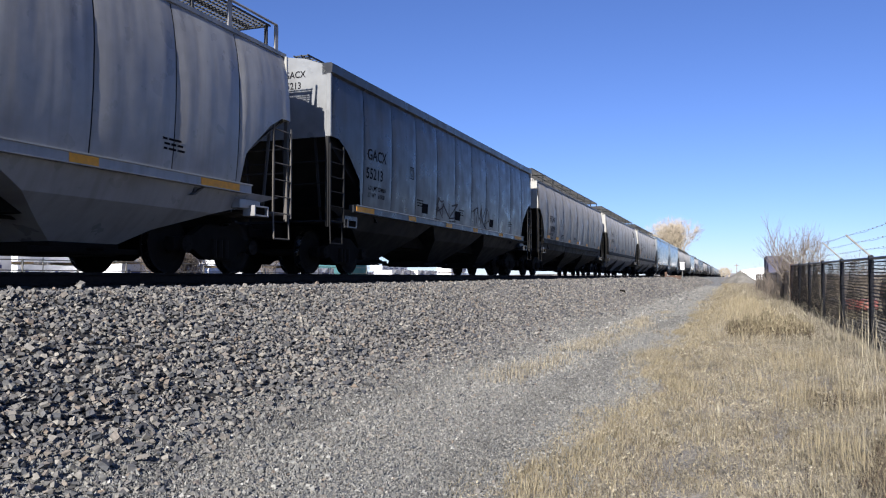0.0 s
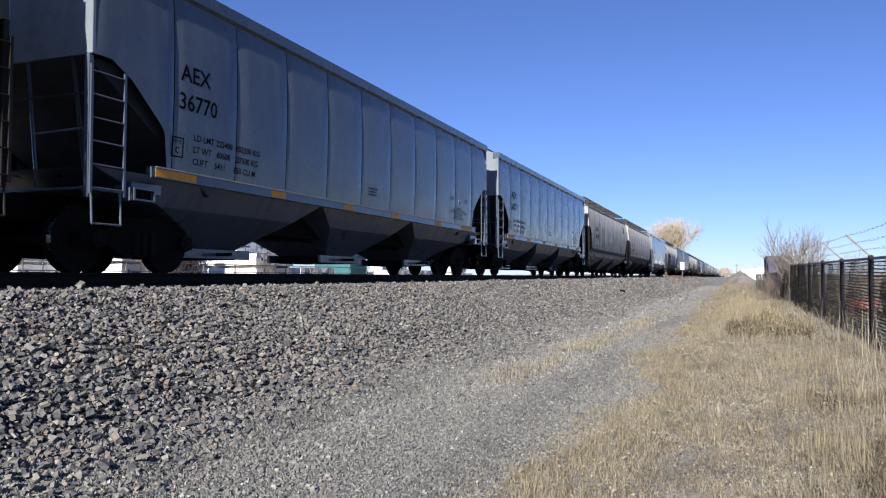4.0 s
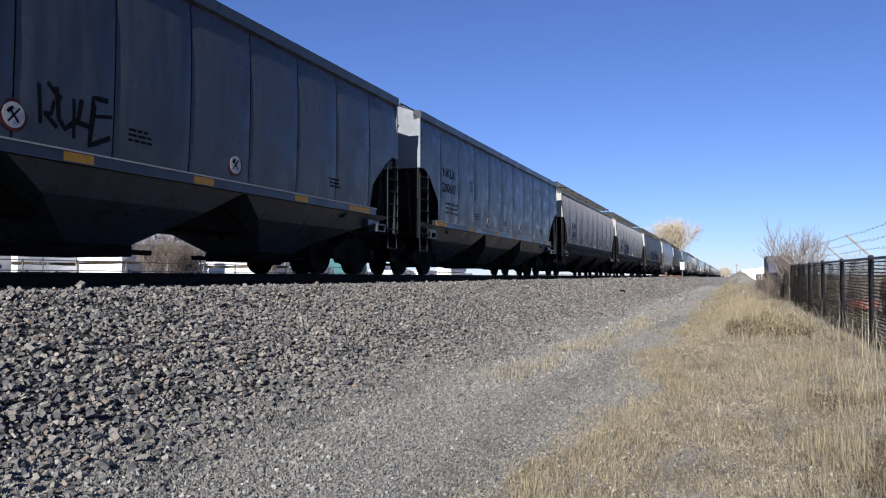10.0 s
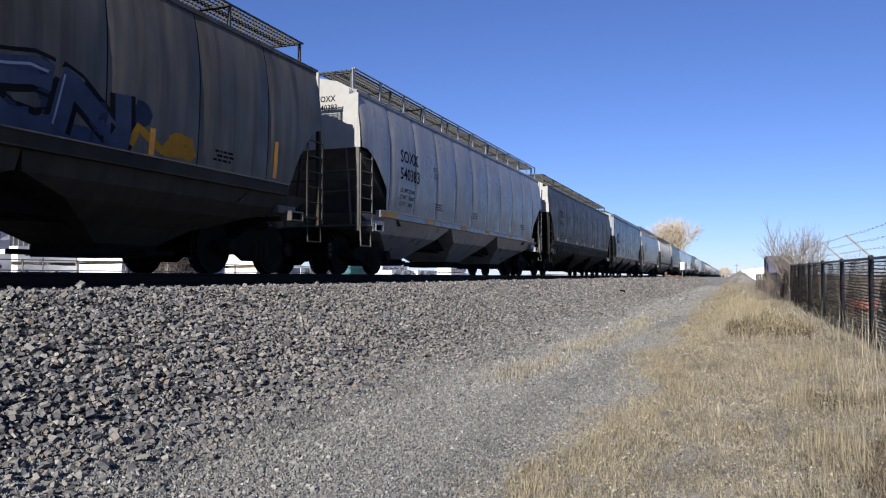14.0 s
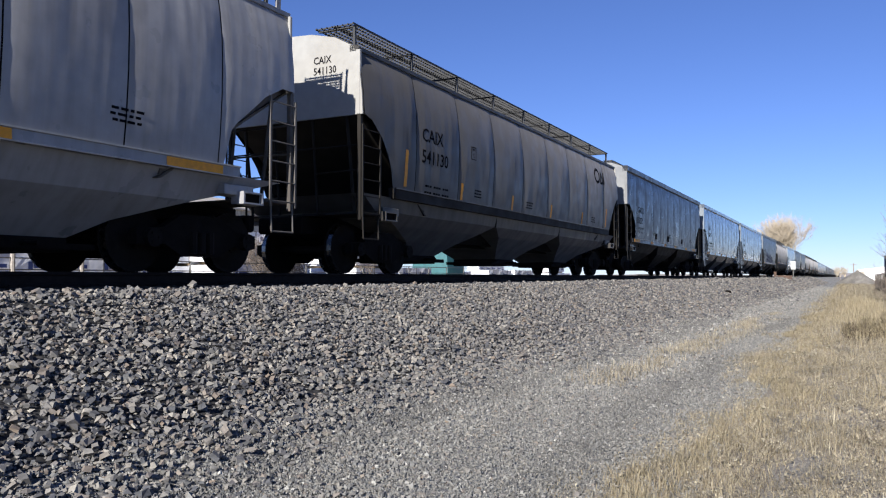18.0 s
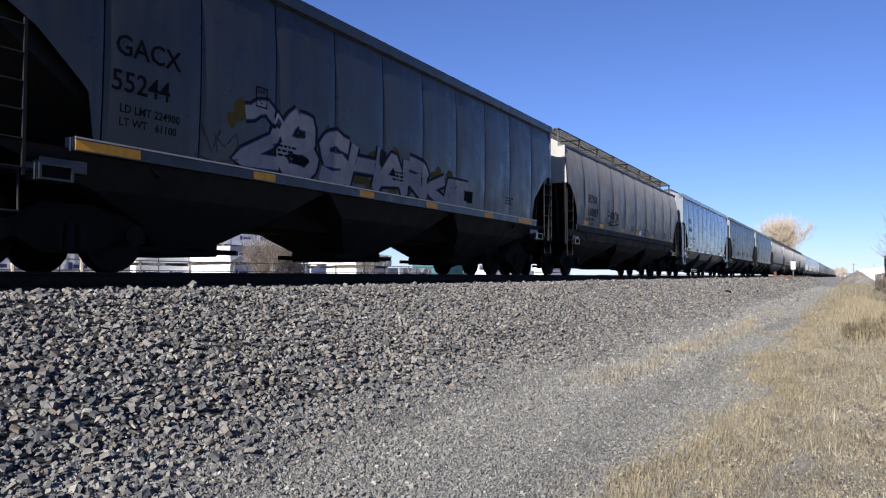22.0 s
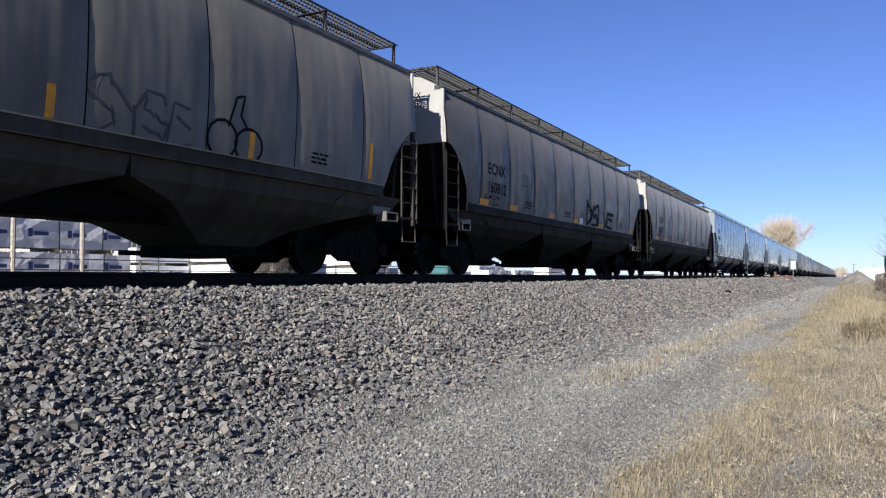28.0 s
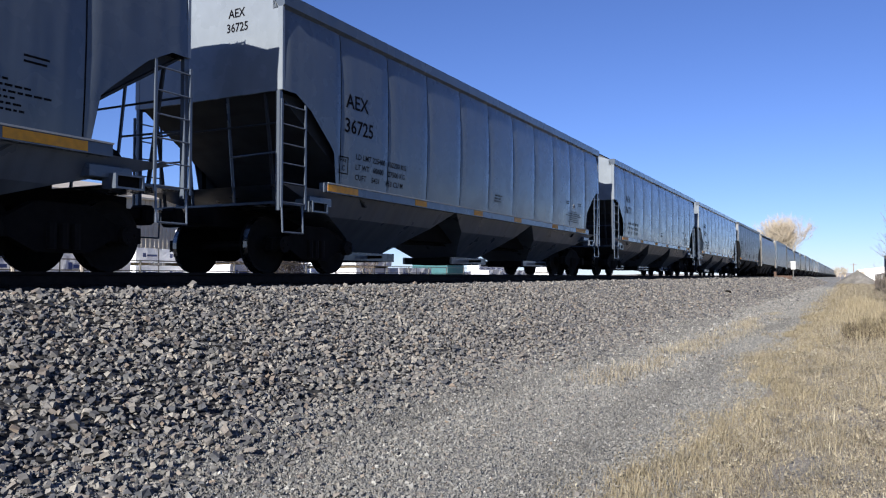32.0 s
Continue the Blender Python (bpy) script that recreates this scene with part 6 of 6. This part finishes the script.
def build_grass():
    rng = np.random.default_rng(9)
    STRAW = island_stone("dry_straw", [(0.227, 0.193, 0.136), (0.316, 0.275, 0.194), (0.120, 0.099, 0.075), (0.404, 0.366, 0.266), (0.179, 0.161, 0.131), (0.268, 0.230, 0.159), (0.089, 0.076, 0.064)], 0.8, 1.6, 0.6, 1.3)
    GOLD = island_stone("golden_grass", [(0.259, 0.214, 0.131), (0.317, 0.273, 0.177), (0.169, 0.135, 0.090), (0.285, 0.240, 0.149)], 0.8, 1.3, 0.7, 1.2)
    BROWN = island_stone("dead_stem", [(0.05, 0.036, 0.026), (0.12, 0.09, 0.058), (0.07, 0.05, 0.035), (0.19, 0.145, 0.09), (0.04, 0.03, 0.024)], 0.85, 2.0, 0.6, 1.2)
    BLADE_V = [(-1, 0, 0), (1, 0, 0), (-0.7, 0.25, 0.5), (0.7, 0.25, 0.5), (0, 0.8, 1)]
    BLADE_F = [(0, 1, 3), (0, 3, 2), (2, 3, 4)]

    def blades(name, x, y, h, w, lean, label, z=None, fill=None):
        fill = fill or STRAW
        n = len(x)
        bv = np.array(BLADE_V)
        a = rng.uniform(0, 2 * np.pi, n)
        ln = lean * rng.uniform(0.1, 1.0, n)
        V = np.empty((n, 5, 3))
        lx, ly, lz = bv[None, :, 0] * w[:, None], bv[None, :, 1] * (ln * h)[:, None], bv[None, :, 2] * h[:, None]
        V[:, :, 0] = lx * np.cos(a)[:, None] - ly * np.sin(a)[:, None] + x[:, None]
        V[:, :, 1] = lx * np.sin(a)[:, None] + ly * np.cos(a)[:, None] + y[:, None]
        V[:, :, 2] = lz + (zs(x) if z is None else z)[:, None]
        F = (np.array(BLADE_F)[None] + (np.arange(n) * 5)[:, None, None]).reshape(-1, 3)
        me = bpy.data.meshes.new(name)
        me.vertices.add(n * 5)
        me.vertices.foreach_set("co", V.reshape(-1).astype(np.float32))
        me.loops.add(len(F) * 3)
        me.loops.foreach_set("vertex_index", F.reshape(-1).astype(np.int32))
        me.polygons.add(len(F))
        me.polygons.foreach_set("loop_start", np.arange(0, len(F) * 3, 3, dtype=np.int32))
        me.polygons.foreach_set("use_smooth", np.zeros(len(F), dtype=bool))
        me.update(calc_edges=True)
        me.materials.append(fill)
        tagged(new(name, me), label, "grass", kind="stuff")

    def patchy(x, y, s=0.9):
        return np.array([noise.noise((a * s, b * s * 0.4, 3.0)) for a, b in zip(x, y)])

    # short dry verge: small tufts that spread from their roots, straw litter between them
    def tufts(y0, y1, dens, blades_each, big, h0):
        n = int((y1 - y0) * 4.3 * dens)
        cx, cy = rng.uniform(-1.7, 2.6, n), rng.uniform(y0, y1, n)
        edge = -1.25 + 0.22 * np.sin(cy * 0.9) + 0.12 * np.sin(cy * 2.3)
        q = patchy(cx, cy, 1.0)
        keep = (cx - edge) * 1.6 + q * 0.7 + rng.uniform(-0.6, 0.3, n) > 0
        keep &= patchy(cx, cy, 4.5) + 0.3 * patchy(cx, cy, 0.9) + rng.normal(0, 0.2, n) > -0.3
        cx, cy, q = cx[keep], cy[keep], q[keep]
        i = np.repeat(np.arange(len(cx)), blades_each)
        x, y = cx[i] + rng.normal(0, 0.028, len(i)), cy[i] + rng.normal(0, 0.035, len(i))
        h = h0 * (0.55 + 0.7 * np.clip(q[i] + 0.35, 0, 1) + 0.22 * np.clip(x, 0, 2.5)) * rng.uniform(0.25, 1.9, len(i))
        return x, y, h, rng.uniform(0.0010, 0.0022, len(i)) * big

    rows = [tufts(-6, 3.5, 120, 9, 1.6, 0.05), tufts(3.5, 9, 620, 8, 1.0, 0.036), tufts(9, 16, 380, 8, 1.25, 0.044), tufts(16, 30, 120, 9, 1.9, 0.075), tufts(30, 60, 40, 7, 3.2, 0.11), tufts(60, 150, 10, 5, 6, 0.13)]
    x, y, h, w = (np.concatenate(c) for c in zip(*rows))
    gold = rng.uniform(0, 1, len(x)) < 0.28 + 0.25 * np.clip(-x, -1, 1)
    blades("dry_grass", x[~gold], y[~gold], h[~gold], w[~gold], 2.4, "short straw-coloured dry grass tufts of the verge")
    blades("dry_grass", x[gold], y[gold], h[gold] * 1.15, w[gold] * 1.2, 2.0, "short golden-brown dry grass tufts of the verge", None, GOLD)
    rows = [tufts(3.5, 9, 1500, 2, 1.1, 0.012), tufts(9, 18, 700, 2, 1.4, 0.014)]
    x, y, h, w = (np.concatenate(c) for c in zip(*rows))
    blades("dry_grass", x, y, h, w, 5.0, "flattened straw litter of the verge")
    n = 1700
    cy = 3.6 + 26 * rng.uniform(0, 1, n) ** 1.5
    cx = -1.0 + 0.22 * np.sin(cy * 0.9) + 0.12 * np.sin(cy * 2.3) + np.abs(rng.normal(0, 0.28, n))
    i = np.repeat(np.arange(n), 9)
    x, y = cx[i] + rng.normal(0, 0.03, len(i)), cy[i] + rng.normal(0, 0.04, len(i))
    blades("dry_grass", x, y, rng.uniform(0.03, 0.13, len(i)), rng.uniform(0.0012, 0.0026, len(i)) * (0.8 + y * 0.05), 1.5, "fringe of golden-brown dry grass along the path", None, GOLD)
    n = 17000
    x, y = rng.uniform(-1.0, 2.4, n), 3.5 + 14 * rng.uniform(0, 1, n) ** 1.4
    keep = patchy(x, y, 2.6) + 0.5 * patchy(x, y, 7.0) + rng.normal(0, 0.1, n) > 0.05
    x, y = x[keep], y[keep]
    blades("matted_grass", x, y, rng.uniform(0.02, 0.09, len(x)), rng.uniform(0.0012, 0.0024, len(x)) * (0.8 + y * 0.04), 2.2, "dark dead stems among the verge grass", None, BROWN)
    # seed heads in small clusters, crumbs and chaff among the stems
    m = 9000
    cx, cy = rng.uniform(-1.6, 2.3, m), 3.4 + 14 * rng.uniform(0, 1, m) ** 1.4
    keep = (cx > -1.3 + 0.22 * np.sin(cy * 0.9) + rng.normal(0.05, 0.2, m)) & (patchy(cx, cy, 2.2) + rng.normal(0, 0.25, m) > -0.2)
    cx, cy = cx[keep], cy[keep]
    top = rng.uniform(0.02, 0.12, len(cx))
    i = np.repeat(np.arange(len(cx)), 9)
    x, y, n = cx[i] + rng.normal(0, 0.014, len(i)), cy[i] + rng.normal(0, 0.02, len(i)), len(i)
    s = rng.lognormal(np.log(0.0044), 0.4, n) * (0.75 + y * 0.045)
    scatter("chaff", np.c_[x, y, zs(x) + np.abs(top[i] * rng.uniform(0.3, 1.15, n))], s, OCT_V, OCT_F, rng, 0.8, STRAW, "straw-coloured seed heads and chaff in the verge")
    # matted brown stems in the corner by the fence
    n = 42000
    x, y = rng.uniform(0.7, 2.5, n), rng.uniform(3.2, 10, n)
    q = patchy(x, y, 1.3)
    keep = q + (x - 1.2) * 0.4 - np.clip(y - 7.5, 0, 3) * 0.1 > -0.02
    x, y = x[keep], y[keep]
    blades("matted_grass", x, y, rng.uniform(0.03, 0.12, len(x)), rng.uniform(0.001, 0.0026, len(x)), 3.2, "dark brown matted dead stems by the fence", None, BROWN)
    # weeds between the wheel ruts
    n = 9000
    y = rng.uniform(9.0, 29, n)
    x = -2.62 + 0.03 * (y - 11.0) + rng.normal(0, 0.24, n)
    q = patchy(x, y, 0.9) + 0.5 * patchy(x, y, 3.0)
    keep = q + np.where((y > 10.3) & (y < 23), 0.14, -0.05) + rng.normal(0, 0.12, n) > 0.06
    x, y = x[keep], y[keep]
    blades("dry_grass", x, y, rng.uniform(0.03, 0.15, len(x)), rng.uniform(0.0015, 0.003, len(x)) * (1 + y / 20), 1.0, "patchy dry weeds along the middle of the path")
    # tall stems by the fence
    n = 1700
    x, y = 1.9 + rng.normal(0, 0.36, n), 5 + 35 * rng.uniform(0, 1, n) ** 1.3
    blades("tall_grass", x, y, rng.uniform(0.1, 0.42, n) + 0.5 * rng.uniform(0, 1, n) ** 6, rng.uniform(0.0014, 0.0026, n) * (1 + y / 24), 1.1, "tall pale dry stems along the fence")
    cx, cy = rng.uniform(-0.5, 2.2, 260), rng.uniform(5, 60, 260)
    i = rng.integers(0, 260, 6500)
    x, y = cx[i] + rng.normal(0, 0.07, 6500), cy[i] + rng.normal(0, 0.09, 6500)
    blades("tall_grass", x, y, rng.uniform(0.05, 0.17, 6500), rng.uniform(0.0012, 0.0024, 6500) * (1 + y / 18), 0.6, "taller tufts of dry grass in the verge")
    i = rng.integers(0, 60, 3600)
    cx, cy = rng.normal(0.9, 0.5, 60), rng.uniform(4.6, 13.5, 60)
    x, y = cx[i] + rng.normal(0, 0.09, 3600), cy[i] + rng.normal(0, 0.2, 3600)
    blades("tall_grass", x, y, rng.uniform(0.05, 0.26, 3600), rng.uniform(0.0009, 0.0018, 3600) * (1 + y / 25), 0.7, "pale upright tufts of dry grass in the verge", None, GOLD)
    n = 46
    x, y = rng.uniform(1.75, 2.3, n), rng.uniform(9, 16, n)
    blades("tall_grass", x, y, rng.uniform(0.45, 0.95, n), rng.uniform(0.004, 0.007, n), 0.35, "tall pale seed stalks before the fence")
    n = 1500
    x, y = rng.uniform(0.4, 2.3, n), rng.uniform(3.6, 9.5, n)
    blades("matted_grass", x, y, rng.uniform(0.05, 0.16, n), rng.uniform(0.0012, 0.0022, n), 4.5, "long pale bent stems fallen across the verge", None, GOLD)
    # golden brush clump
    n = 11000
    a, r = rng.uniform(0, 6.283, n), np.sqrt(rng.uniform(0, 1, n))
    x, y = 0.72 + 0.82 * r * np.cos(a), 17.2 + 0.6 * r * np.sin(a)
    z = 0.06 + (0.12 + rng.uniform(0.1, 0.5, n)) * (1 - 0.55 * r ** 2) * (0.7 + 0.35 * np.sin(x * 7.3 + 1.1 * np.sin(y * 5)) * np.cos(y * 6.1))
    blades("golden_brush", x, y, rng.uniform(0.03, 0.08, n), rng.uniform(0.004, 0.009, n), 1.6, "low golden rabbitbrush clump in the verge", z, GOLD)
    i = rng.integers(0, n, 2600)
    blades("golden_brush", x[i] + rng.normal(0, 0.03, 2600), y[i] - 0.05, rng.uniform(0.1, 0.4, 2600), rng.uniform(0.003, 0.007, 2600), 0.9, "dark twigs of the golden brush", np.full(2600, 0.05), BROWN)
    # golden taller grass farther on
    n = 5000
    x, y = rng.normal(0.55, 0.42, n), rng.normal(31, 7.5, n)
    blades("tall_grass", x, y, rng.uniform(0.1, 0.34, n), rng.uniform(0.002, 0.004, n) * (1 + y / 25), 0.7, "golden knee-high grass along the path", None, GOLD)


build_stones()
build_grass()


# ---- the motion of the train ----
def motions():
    roll = SPEED / 0.457
    for car, y in CARS:
        walk(car, [(0.0, pose(TRACK_X, y, RAIL_Z)), (32.0, pose(TRACK_X, y - SPEED * 32.0, RAIL_Z))])
        # the wheels roll while the wagon goes by
        t0, t1 = max(0.0, (y - 42.0) / SPEED), min(32.0, (y + 14.0) / SPEED)
        if t1 <= t0:
            continue
        f0, f1 = int(t0 * FPS), int(t1 * FPS)
        for w in car.children:
            if w.name.startswith("wheelset"):
                c = w.matrix_basis.translation.copy()
                rows = [(0.0, 0.0)] if f0 else []
                rows += [(f / FPS, math.degrees(roll * (f - f0) / FPS) % 360) for f in range(f0, f1 + 1)]
                if f1 < 32 * FPS:
                    rows.append((32.0, rows[-1][1]))
                walk(w, [(t, pose(c.x, c.y, c.z, a)) for t, a in rows])


motions()
